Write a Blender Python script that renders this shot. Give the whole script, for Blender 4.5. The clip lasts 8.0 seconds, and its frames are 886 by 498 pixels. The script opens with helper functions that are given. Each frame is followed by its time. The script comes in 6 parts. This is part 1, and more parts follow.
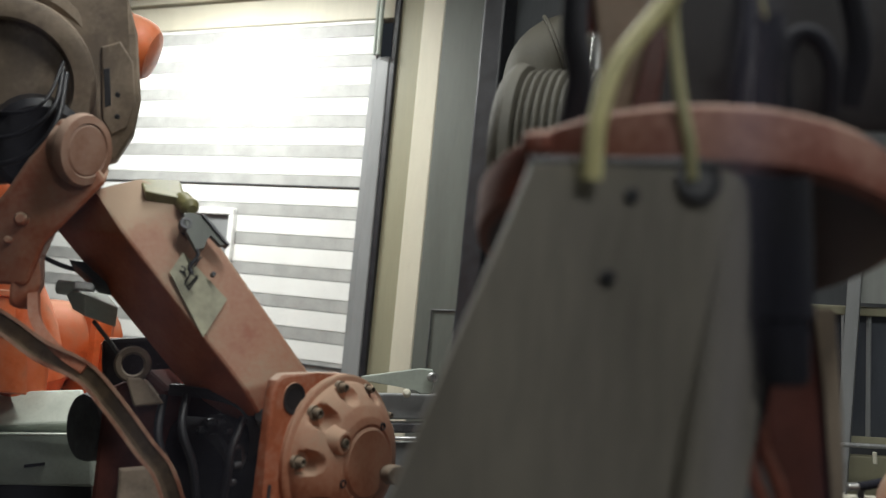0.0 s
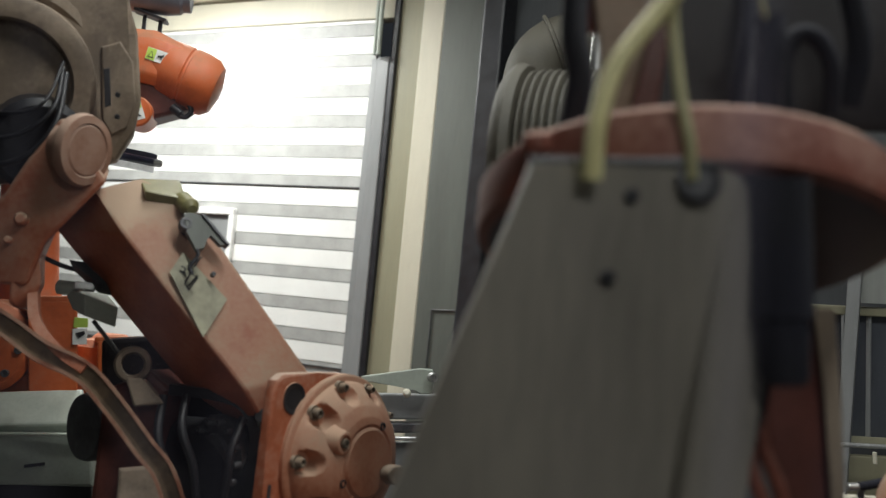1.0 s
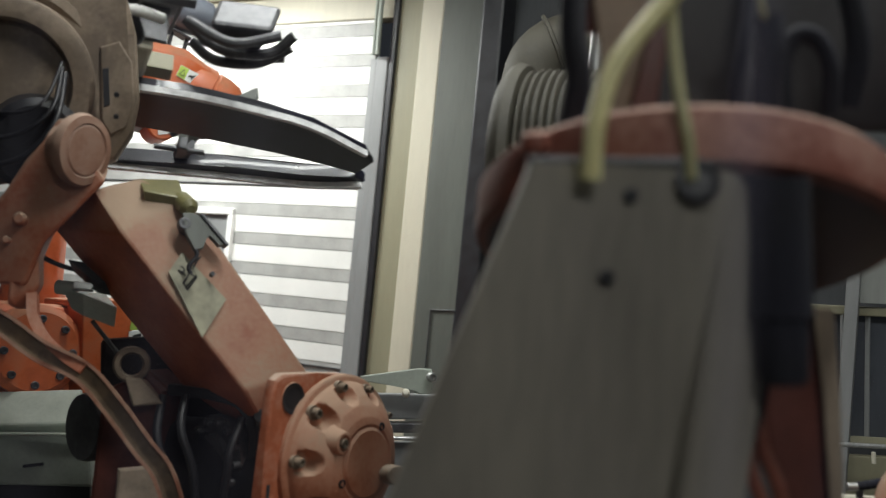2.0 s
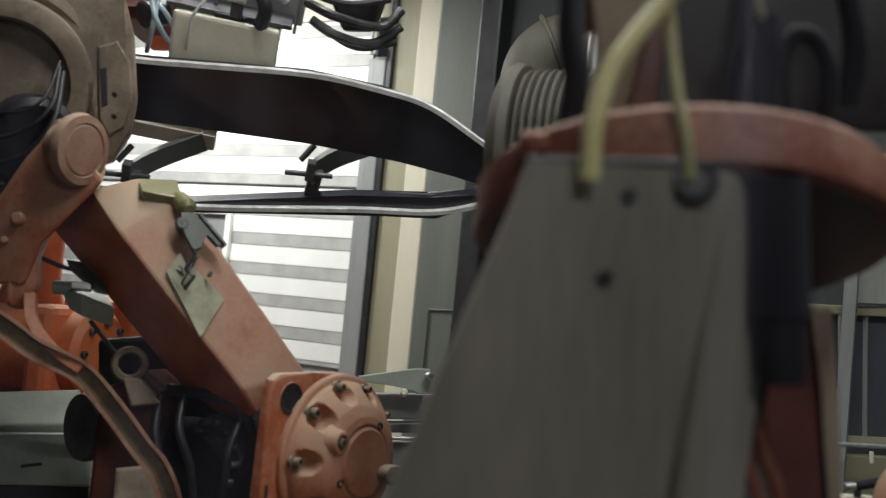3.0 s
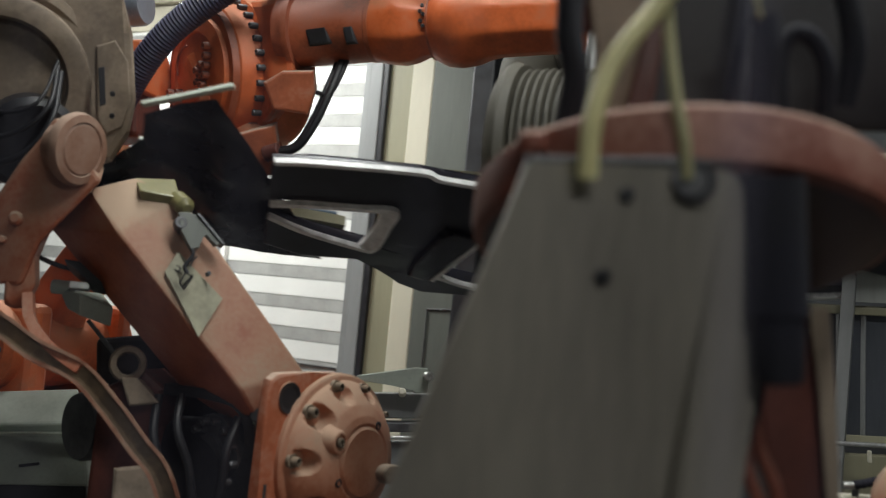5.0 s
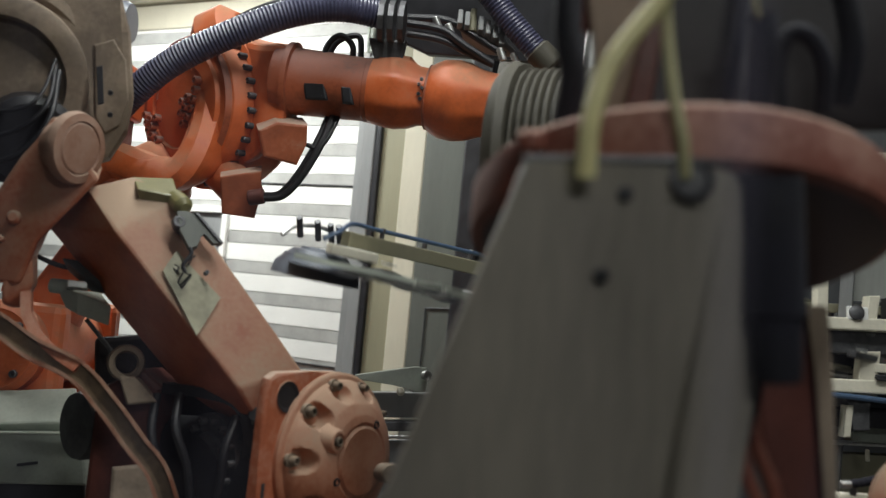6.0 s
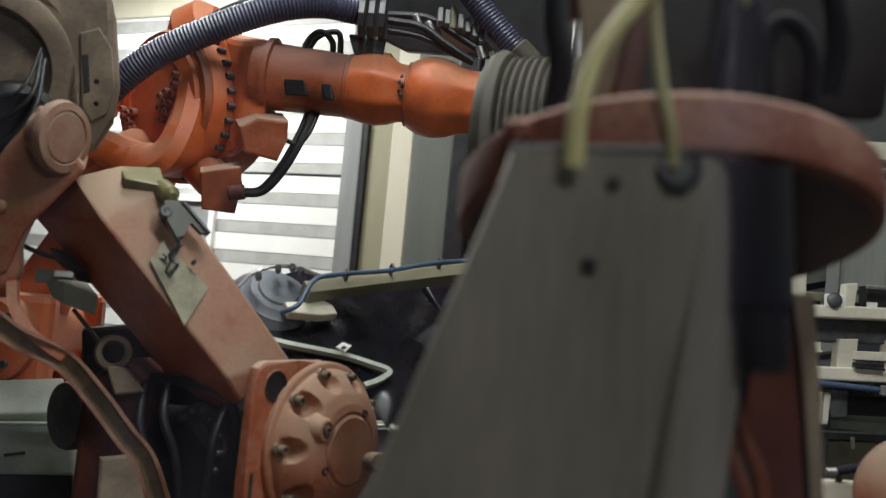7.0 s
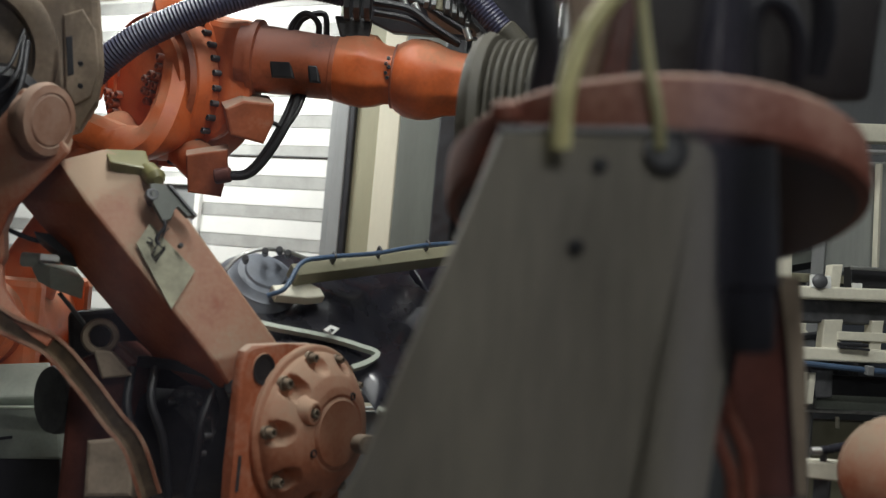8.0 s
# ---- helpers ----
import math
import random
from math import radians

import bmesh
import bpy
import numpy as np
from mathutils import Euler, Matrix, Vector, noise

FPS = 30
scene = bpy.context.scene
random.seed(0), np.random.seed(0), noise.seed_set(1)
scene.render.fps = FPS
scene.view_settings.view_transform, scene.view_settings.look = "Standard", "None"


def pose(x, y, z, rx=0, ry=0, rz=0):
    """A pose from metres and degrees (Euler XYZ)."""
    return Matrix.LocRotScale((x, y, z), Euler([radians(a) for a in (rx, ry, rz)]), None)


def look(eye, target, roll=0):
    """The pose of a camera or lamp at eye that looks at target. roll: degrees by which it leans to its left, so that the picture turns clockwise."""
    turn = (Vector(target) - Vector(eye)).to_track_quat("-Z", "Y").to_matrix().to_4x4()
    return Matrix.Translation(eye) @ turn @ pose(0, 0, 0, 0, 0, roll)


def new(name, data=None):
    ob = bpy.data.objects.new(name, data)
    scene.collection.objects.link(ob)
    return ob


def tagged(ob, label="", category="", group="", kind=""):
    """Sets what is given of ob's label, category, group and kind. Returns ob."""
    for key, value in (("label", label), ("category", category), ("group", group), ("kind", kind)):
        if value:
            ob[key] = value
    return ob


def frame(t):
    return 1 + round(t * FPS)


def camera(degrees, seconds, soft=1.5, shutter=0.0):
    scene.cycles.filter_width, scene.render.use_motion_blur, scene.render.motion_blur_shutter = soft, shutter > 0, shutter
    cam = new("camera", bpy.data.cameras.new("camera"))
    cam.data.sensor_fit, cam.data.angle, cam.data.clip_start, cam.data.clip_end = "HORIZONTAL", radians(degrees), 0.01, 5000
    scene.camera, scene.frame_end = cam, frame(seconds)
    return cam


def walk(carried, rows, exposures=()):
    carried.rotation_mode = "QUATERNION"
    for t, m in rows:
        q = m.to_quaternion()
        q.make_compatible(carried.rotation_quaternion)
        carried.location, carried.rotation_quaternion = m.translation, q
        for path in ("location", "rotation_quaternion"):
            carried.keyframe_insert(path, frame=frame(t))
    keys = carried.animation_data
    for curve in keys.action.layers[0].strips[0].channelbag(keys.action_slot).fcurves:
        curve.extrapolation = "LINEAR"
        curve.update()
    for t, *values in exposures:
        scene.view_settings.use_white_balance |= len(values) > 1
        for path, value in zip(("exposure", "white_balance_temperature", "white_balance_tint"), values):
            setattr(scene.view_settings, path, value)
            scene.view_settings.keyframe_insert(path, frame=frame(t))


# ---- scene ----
cam = camera(48.0, 8.0, soft=1.3, shutter=0.4)
cam.data.dof.use_dof, cam.data.dof.focus_distance, cam.data.dof.aperture_fstop = True, 4.6, 1.6
walk(cam, [
    (0, pose(0, 0, 1.5, 93.214, -5.392, 27.698)),
    (1.0, pose(0, 0, 1.5, 93.214, -5.392, 27.698)),
    (1.7, pose(0, 0, 1.5, 93.215, -5.390, 27.668)),
    (3.0, pose(0, 0, 1.5, 93.217, -5.373, 27.537)),
    (4.0, pose(0, 0, 1.5, 93.205, -5.359, 27.476)),
    (4.5, pose(0, 0, 1.5, 93.202, -5.358, 27.460)),
    (5.5, pose(0, 0, 1.5, 93.181, -5.360, 27.408)),
    (6.0, pose(0, 0, 1.5, 93.148, -5.362, 27.337)),
    (6.5, pose(0, 0, 1.5, 92.974, -5.347, 27.061)),
    (7.0, pose(0, 0, 1.5, 92.589, -5.269, 26.657)),
    (7.5, pose(0, 0, 1.5, 92.123, -5.181, 26.282)),
    (8.0, pose(0, 0, 1.5, 91.645, -5.052, 25.931)),
])

# ---- light ----
world = bpy.data.worlds.new("hall_air")
scene.world = world
world.use_nodes = True
world.node_tree.nodes["Background"].inputs[0].default_value = (0.75, 0.85, 1.0, 1)
world.node_tree.nodes["Background"].inputs[1].default_value = 0.022
scene.view_settings.exposure = 0.0


def lamp(name, m, energy, w, h, colour):
    data = bpy.data.lights.new(name, "AREA")
    data.shape, data.size, data.size_y, data.energy, data.color = "RECTANGLE", w, h, energy, colour
    ob = new(name, data)
    ob.matrix_world = m
    return ob


# out-of-view tube lights under the hall ceiling: door row inferred, cell row assumed, the one behind the glass added as
# fill
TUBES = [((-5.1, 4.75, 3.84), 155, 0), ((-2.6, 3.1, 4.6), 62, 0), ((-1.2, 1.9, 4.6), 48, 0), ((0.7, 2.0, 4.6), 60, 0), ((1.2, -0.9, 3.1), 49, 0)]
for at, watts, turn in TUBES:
    lamp("assumed_tube_glow", look((at[0], at[1], at[2] - 0.06), (at[0], at[1], 0)) @ pose(0, 0, 0, 0, 0, turn), watts, 1.5, 0.25, (0.97, 1.0, 0.97))


# ---- materials ----
def mat(name, base, rough=0.5, metal=0.0, vary=0.25, scale=6.0, dust=None, dust_amt=0.5, bump=0.15, fine=60.0, streak=False, coat=0.0):
    """A surface: base colour with large blotches and fine grain, and dust lying on what faces up."""
    m = bpy.data.materials.new(name)
    m.use_nodes = True
    nt = m.node_tree
    n, l = nt.nodes, nt.links
    b = n["Principled BSDF"]
    b.inputs["Roughness"].default_value, b.inputs["Metallic"].default_value = rough, metal
    b.inputs["Coat Weight"].default_value = coat
    tc = n.new("ShaderNodeTexCoord")
    mp = n.new("ShaderNodeMapping")
    mp.inputs["Scale"].default_value = (1, 1, 0.12) if streak else (1, 1, 1)
    l.new(tc.outputs["Object"], mp.inputs[0])
    big, small = n.new("ShaderNodeTexNoise"), n.new("ShaderNodeTexNoise")
    for tex, s, d in ((big, scale, 5), (small, fine, 4)):
        l.new(mp.outputs[0], tex.inputs["Vector"])
        tex.inputs["Scale"].default_value, tex.inputs["Detail"].default_value = s, d
    ramp = n.new("ShaderNodeMapRange")
    ramp.inputs["From Min"].default_value, ramp.inputs["From Max"].default_value = 0.3, 0.7
    ramp.inputs["To Min"].default_value, ramp.inputs["To Max"].default_value = 1 - vary, 1 + vary
    mixv = n.new("ShaderNodeMath")
    mixv.operation = "MULTIPLY_ADD"
    l.new(small.outputs["Fac"], mixv.inputs[0])
    mixv.inputs[1].default_value = 0.35
    l.new(big.outputs["Fac"], mixv.inputs[2])
    sub = n.new("ShaderNodeMath")
    sub.operation = "SUBTRACT"
    l.new(mixv.outputs[0], sub.inputs[0])
    sub.inputs[1].default_value = 0.175
    l.new(sub.outputs[0], ramp.inputs["Value"])
    col = n.new("ShaderNodeVectorMath")
    col.operation = "SCALE"
    col.inputs[0].default_value = base
    l.new(ramp.outputs[0], col.inputs["Scale"])
    last = col.outputs[0]
    if dust:
        geo, sep = n.new("ShaderNodeNewGeometry"), n.new("ShaderNodeSeparateXYZ")
        l.new(geo.outputs["Normal"], sep.inputs[0])
        a = n.new("ShaderNodeMath")
        a.operation = "MULTIPLY_ADD"
        l.new(sep.outputs["Z"], a.inputs[0])
        a.inputs[1].default_value = 0.45
        l.new(sub.outputs[0], a.inputs[2])
        mr = n.new("ShaderNodeMapRange")
        mr.inputs["From Min"].default_value, mr.inputs["From Max"].default_value = 0.85 - dust_amt, 1.15 - dust_amt * 0.6
        l.new(a.outputs[0], mr.inputs["Value"])
        mx = n.new("ShaderNodeMix")
        mx.data_type = "RGBA"
        l.new(mr.outputs[0], mx.inputs["Factor"])
        l.new(last, mx.inputs["A"])
        mx.inputs["B"].default_value = (*dust, 1)
        last = mx.outputs["Result"]
        rr = n.new("ShaderNodeMapRange")
        rr.inputs["To Min"].default_value, rr.inputs["To Max"].default_value = rough, 0.9
        l.new(mr.outputs[0], rr.inputs["Value"])
        l.new(rr.outputs[0], b.inputs["Roughness"])
    else:
        rr = n.new("ShaderNodeMapRange")
        rr.inputs["To Min"].default_value, rr.inputs["To Max"].default_value = max(0.02, rough - 0.12), min(1, rough + 0.15)
        l.new(big.outputs["Fac"], rr.inputs["Value"])
        l.new(rr.outputs[0], b.inputs["Roughness"])
    l.new(last, b.inputs["Base Color"])
    bp = n.new("ShaderNodeBump")
    bp.inputs["Strength"].default_value, bp.inputs["Distance"].default_value = bump, 0.004
    l.new(small.outputs["Fac"], bp.inputs["Height"])
    l.new(bp.outputs[0], b.inputs["Normal"])
    return m


def glow(name, colour, strength):
    m = bpy.data.materials.new(name)
    m.use_nodes = True
    b = m.node_tree.nodes["Principled BSDF"]
    b.inputs["Base Color"].default_value = (0.8, 0.8, 0.8, 1)
    b.inputs["Emission Color"].default_value, b.inputs["Emission Strength"].default_value = (*colour, 1), strength
    return m


DUST = (0.42, 0.30, 0.23)
orange_dusty = mat("orange_paint_dusty", (0.36, 0.092, 0.038), 0.44, vary=0.28, scale=5, dust=(0.33, 0.235, 0.165), dust_amt=0.57, bump=0.12)
orange = mat("orange_paint", (0.60, 0.128, 0.035), 0.38, vary=0.22, scale=9, dust=(0.36, 0.15, 0.08), dust_amt=0.40, bump=0.06)
beige_dusty = mat("dusty_cover_paint", (0.165, 0.122, 0.085), 0.55, vary=0.25, scale=6, dust=(0.30, 0.235, 0.175), dust_amt=0.45)
pivot_paint = mat("dusty_pink_orange_paint", (0.30, 0.155, 0.10), 0.6, vary=0.15, scale=8, dust=(0.36, 0.25, 0.19), dust_amt=0.5)
rail_brown = mat("dusty_brown_rail", (0.115, 0.078, 0.045), 0.6, vary=0.25, scale=14, dust=(0.22, 0.16, 0.10), dust_amt=0.35)
rail_edge = mat("worn_red_brown_edge", (0.24, 0.085, 0.045), 0.42, vary=0.3, scale=12, dust=(0.30, 0.2, 0.14), dust_amt=0.45)
gear_paint = mat("dusty_tan_orange_paint", (0.46, 0.15, 0.075), 0.36, vary=0.26, scale=5, dust=(0.40, 0.255, 0.175), dust_amt=0.56, bump=0.12)
maroon = mat("dark_red_surface", (0.10, 0.028, 0.020), 0.5, vary=0.3, scale=6)
grey_cover = mat("grey_brown_sheet", (0.180, 0.162, 0.134), 0.5, vary=0.32, scale=3.5, streak=True, bump=0.05)
black_rubber = mat("black_rubber", (0.014, 0.014, 0.017), 0.45, vary=0.3, scale=14)
black_part = mat("black_coated_sheet", (0.012, 0.012, 0.021), 0.32, vary=0.4, scale=9, coat=0.3, bump=0.10, fine=7.0)
bare_edge = mat("bare_metal_edge", (0.62, 0.62, 0.62), 0.35, 0.7, vary=0.15, scale=30)
steel = mat("worn_steel", (0.42, 0.42, 0.41), 0.38, 0.85, vary=0.2, scale=12)
dark_steel = mat("dark_steel", (0.10, 0.10, 0.105), 0.45, 0.6, vary=0.3, scale=16)
tan_dust = mat("tan_dusty_casting_paint", (0.34, 0.265, 0.205), 0.6, vary=0.2, scale=6)
old_bolt = mat("dull_dusty_bolt_steel", (0.16, 0.13, 0.10), 0.5, 0.4, vary=0.3, scale=20, dust=(0.27, 0.20, 0.14), dust_amt=0.4)
grimy_orange = mat("grimy_orange_paint", (0.34, 0.085, 0.036), 0.42, vary=0.45, scale=5, dust=(0.16, 0.085, 0.07), dust_amt=0.42, bump=0.08)
door_white = mat("white_door_sheet", (0.78, 0.78, 0.75), 0.5, vary=0.05, scale=3, bump=0.03)
door_grey = mat("grey_door_band", (0.36, 0.36, 0.345), 0.55, vary=0.14, scale=8, bump=0.04)
jamb_grey = mat("grey_jamb_paint", (0.23, 0.235, 0.235), 0.45, vary=0.12, scale=5, streak=True)
cream = mat("cream_paint", (0.54, 0.505, 0.40), 0.5, vary=0.08, scale=4, streak=True)
olive = mat("olive_grey_paint", (0.24, 0.225, 0.15), 0.5, vary=0.12, scale=4, streak=True)
green_grey = mat("green_grey_paint", (0.30, 0.33, 0.285), 0.5, vary=0.14, scale=5)
duct_grey = mat("duct_sheet", (0.060, 0.054, 0.039), 0.65, 0.0, vary=0.16, scale=7)
hall_wall = mat("hall_wall_sheet", (0.052, 0.056, 0.060), 0.6, vary=0.2, scale=2, streak=True)
concrete = mat("worn_concrete", (0.085, 0.082, 0.076), 0.7, vary=0.2, scale=2, bump=0.2)
ceil_mat = mat("ribbed_ceiling_sheet", (0.55, 0.56, 0.55), 0.5, vary=0.06, scale=2)
yellow_hose = mat("yellow_hose", (0.64, 0.59, 0.30), 0.4, vary=0.12, scale=10)
violet_hose = mat("blue_violet_hose", (0.052, 0.052, 0.092), 0.36, vary=0.15, scale=12)
blue_cable = mat("blue_cable", (0.06, 0.10, 0.17), 0.4, vary=0.1)
navy = mat("navy_cable", (0.006, 0.006, 0.012), 0.85, vary=0.3, scale=8)
amber = mat("amber_resin", (0.17, 0.155, 0.062), 0.4, vary=0.2, scale=12)
white_label = mat("white_sticker", (0.75, 0.75, 0.72), 0.5, vary=0.06)
green_label = mat("green_sticker", (0.45, 0.62, 0.10), 0.5, vary=0.06)
ink = mat("black_ink", (0.02, 0.02, 0.02), 0.5)
pale_label = mat("worn_pale_sticker", (0.30, 0.285, 0.20), 0.6, vary=0.25, scale=14)
dome_blue = mat("blue_grey_sheet", (0.14, 0.155, 0.185), 0.42, 0.0, vary=0.15, scale=8)
column_paint = mat("dark_green_grey_paint", (0.10, 0.108, 0.094), 0.5, vary=0.16, scale=4, streak=True)
dark_brown = mat("dark_brown_casting", (0.052, 0.035, 0.025), 0.5, vary=0.3, scale=7)
dark_casting = mat("dark_purple_grey_casting", (0.023, 0.019, 0.021), 0.55, vary=0.25, scale=6)
flange_white = mat("pale_sealed_flange", (0.80, 0.80, 0.80), 0.4, 0.0, vary=0.2, scale=20)
plate_orange = mat("worn_and_shaded_orange", (0.42, 0.115, 0.05), 0.5, vary=0.25, scale=8, dust=DUST, dust_amt=0.38)
ring_paint = mat("dull_orange_ring_paint", (0.17, 0.048, 0.030), 0.55, vary=0.28, scale=5, dust=(0.33, 0.215, 0.17), dust_amt=0.36)
quarter_black = mat("glossy_black_pressing", (0.018, 0.018, 0.025), 0.26, vary=0.3, scale=7, bump=0.08, fine=9.0, coat=0.3)
dull_hose = mat("dull_olive_hose", (0.30, 0.28, 0.15), 0.45, vary=0.15, scale=10)
pale_green_grey = mat("pale_and_lit_green_grey", (0.44, 0.475, 0.41), 0.5, vary=0.16, scale=5)
frame_cream = mat("cream_frame_paint", (0.68, 0.645, 0.53), 0.45, vary=0.1, scale=6)


lit_tube = glow("lit_tube", (0.97, 1.0, 0.97), 12.0)


# ---- building helpers ----
WORLD = {}


def thing(name, label, category, at=(0, 0, 0), group="", kind=""):
    ob = tagged(new(name), label, category, group, kind)
    ob.matrix_world = Matrix.Translation(at)
    WORLD[ob] = Matrix.Translation(at)
    return ob


STATE = {"angle": 35}


def mesh_of(name, bm, material):
    bmesh.ops.recalc_face_normals(bm, faces=bm.faces)
    me = bpy.data.meshes.new(name)
    bm.to_mesh(me)
    bm.free()
    me.materials.append(material)
    me.polygons.foreach_set("use_smooth", [True] * len(me.polygons))
    me.set_sharp_from_angle(angle=radians(STATE["angle"]))
    return me


def part(name, bm, material, parent, label="", local=False):
    m = WORLD[parent]
    if not local:
        bm.transform(m.inverted())
    ob = new(name, mesh_of(name, bm, material))
    ob.parent = parent
    WORLD[ob] = m
    if label:
        tagged(ob, label)
    return ob


def solo(name, bm, material, label, category, group="", kind=""):
    ob = new(name, mesh_of(name, bm, material))
    WORLD[ob] = Matrix()
    return tagged(ob, label, category, group, kind)


def B():
    """A fresh mesh in the making; flat-sided builders lower the angle past which its edges stay crisp."""
    STATE["angle"] = 35
    return bmesh.new()


def plane(o, n):
    """A frame at o whose z is n and whose y leans upwards."""
    z = Vector(n).normalized()
    x = Vector((0, 0, 1)).cross(z).normalized()
    y = z.cross(x)
    m = Matrix((x, y, z)).transposed().to_4x4()
    return Matrix.Translation(o) @ m


def box(bm, m, sx, sy, sz, bev=0.004):
    STATE["angle"] = 18
    g = bmesh.ops.create_cube(bm, size=1, matrix=m @ Matrix.Diagonal((sx, sy, sz, 1)))
    if bev:
        es = list({e for v in g["verts"] for e in v.link_edges})
        bmesh.ops.bevel(bm, geom=es, offset=min(bev, 0.4 * min(sx, sy, sz)), segments=2, affect="EDGES", profile=0.5)
    return bm


def beam(bm, a, b, w, h, bev=0.004, up=(0, 0, 1)):
    """A square bar from a to b, w wide and h high."""
    a, b = Vector(a), Vector(b)
    z = (b - a).normalized()
    x = Vector(up).cross(z)
    x = x.normalized() if x.length > 1e-4 else Vector((1, 0, 0))
    m = Matrix((x, z.cross(x), z)).transposed().to_4x4()
    return box(bm, Matrix.Translation((a + b) / 2) @ m, w, h, (b - a).length, bev)


def prism(bm, m, outline, depth, bev=0.006, front=0.0):
    """A plate with that outline in the frame m, from front back to -depth, with rounded rims."""
    STATE["angle"] = 18
    top = [bm.verts.new(m @ Vector((x, y, front))) for x, y in outline]
    low = [bm.verts.new(m @ Vector((x, y, -depth))) for x, y in outline]
    k = len(outline)
    fs = [bm.faces.new(top), bm.faces.new(low[::-1])]
    fs += [bm.faces.new((top[i], low[i], low[(i + 1) % k], top[(i + 1) % k])) for i in range(k)]
    if bev:
        es = list({e for f in fs[:2] for e in f.edges})
        bmesh.ops.bevel(bm, geom=es, offset=bev, segments=2, affect="EDGES", profile=0.5)
    return bm


def lathe(bm, m, profile, seg=40, close=True):
    """A turned body about m's z, from (radius, z) pairs."""
    rings = []
    for r, z in profile:
        if r < 1e-5:
            rings.append([bm.verts.new(m @ Vector((0, 0, z)))])
        else:
            rings.append([bm.verts.new(m @ Vector((r * math.cos(a), r * math.sin(a), z))) for a in (2 * math.pi * i / seg for i in range(seg))])
    for p, q in zip(rings, rings[1:]):
        for i in range(seg):
            j = (i + 1) % seg
            if len(p) == 1 and len(q) == 1:
                continue
            if len(p) == 1:
                bm.faces.new((p[0], q[i], q[j]))
            elif len(q) == 1:
                bm.faces.new((p[i], q[0], p[j]))
            else:
                bm.faces.new((p[i], q[i], q[j], p[j]))
    if close:
        for ring in (rings[0], rings[-1]):
            if len(ring) > 2:
                bm.faces.new(ring)
    return bm


def axis(a, b):
    """A frame at a whose z points to b."""
    z = (Vector(b) - Vector(a)).normalized()
    return Matrix.Translation(a) @ z.to_track_quat("Z", "Y").to_matrix().to_4x4()


def rod(bm, a, b, r, r2=None, bev=0.15, seg=28):
    """A round bar from a to b with softened ends."""
    ln = (Vector(b) - Vector(a)).length
    r2 = r if r2 is None else r2
    e, e2 = min(r * bev, ln * 0.3), min(r2 * bev, ln * 0.3)
    return lathe(bm, axis(a, b), [(0, 0), (r - e, 0), (r, e), (r2, ln - e2), (r2 - e2, ln), (0, ln)], seg)


def spline(pts, n=10):
    pts = [Vector(p) for p in pts]
    q = [pts[0] * 2 - pts[1]] + pts + [pts[-1] * 2 - pts[-2]]
    out = []
    for i in range(1, len(q) - 2):
        for k in range(n):
            t = k / n
            a, b, c, d = q[i - 1:i + 3]
            out.append(0.5 * (2 * b + (c - a) * t + (2 * a - 5 * b + 4 * c - d) * t * t + (3 * b - a - 3 * c + d) * t ** 3))
    return out + [pts[-1]]


def tube(bm, pts, r, seg=12, n=10, ribs=0, depth=0.12, flat=1.0):
    """A hose along a smooth line through pts; ribs: rings per metre."""
    line = spline(pts, n)
    if ribs:
        total = sum((b - a).length for a, b in zip(line, line[1:]))
        m = max(8, int(total * ribs * 4))
        acc, res, step, k = 0.0, [line[0]], total / m, 1
        for a, b in zip(line, line[1:]):
            ln = (b - a).length
            while acc + ln >= step * k and k < m:
                res.append(a.lerp(b, (step * k - acc) / ln))
                k += 1
            acc += ln
        line = res + [line[-1]]
    u = None
    rings = []
    for i, p in enumerate(line):
        d = (line[min(i + 1, len(line) - 1)] - line[max(i - 1, 0)]).normalized()
        if u is None:
            u = d.orthogonal().normalized()
        u = (u - d * u.dot(d)).normalized()
        v = d.cross(u)
        rr = r * (1 - depth * (0, 0.6, 1, 0.6)[i % 4]) if ribs else r
        rings.append([bm.verts.new(p + (u * math.cos(a) + v * math.sin(a) * flat) * rr) for a in (2 * math.pi * k / seg for k in range(seg))])
    for p, q in zip(rings, rings[1:]):
        for i in range(seg):
            j = (i + 1) % seg
            bm.faces.new((p[i], q[i], q[j], p[j]))
    bm.faces.new(rings[0])
    bm.faces.new(rings[-1])
    return bm


def loft(bm, rings, bev=0.0):
    """A body through rings of as many points each, closed at both ends."""
    vs = [[bm.verts.new(p) for p in ring] for ring in rings]
    k = len(vs[0])
    fs = [bm.faces.new(vs[0]), bm.faces.new(vs[-1])]
    for p, q in zip(vs, vs[1:]):
        fs += [bm.faces.new((p[i], q[i], q[(i + 1) % k], p[(i + 1) % k])) for i in range(k)]
    if bev:
        STATE["angle"] = 18
        es = list({e for f in fs for e in f.edges})
        bmesh.ops.bevel(bm, geom=es, offset=bev, segments=2, affect="EDGES", profile=0.5)
    return bm


def fourth(a, b, c):
    """The corner across from b of the four-sided ring a, b, c."""
    return tuple(Vector(a) + Vector(c) - Vector(b))


def sweep(bm, pts, section, up, n=8):
    """A bar of that (side, up) section along a smooth line."""
    line = spline(pts, n)
    up = Vector(up).normalized()
    rings = []
    for i, p in enumerate(line):
        d = (line[min(i + 1, len(line) - 1)] - line[max(i - 1, 0)]).normalized()
        s = d.cross(up).normalized()
        rings.append([p + s * a + up * b for a, b in section])
    return loft(bm, rings)


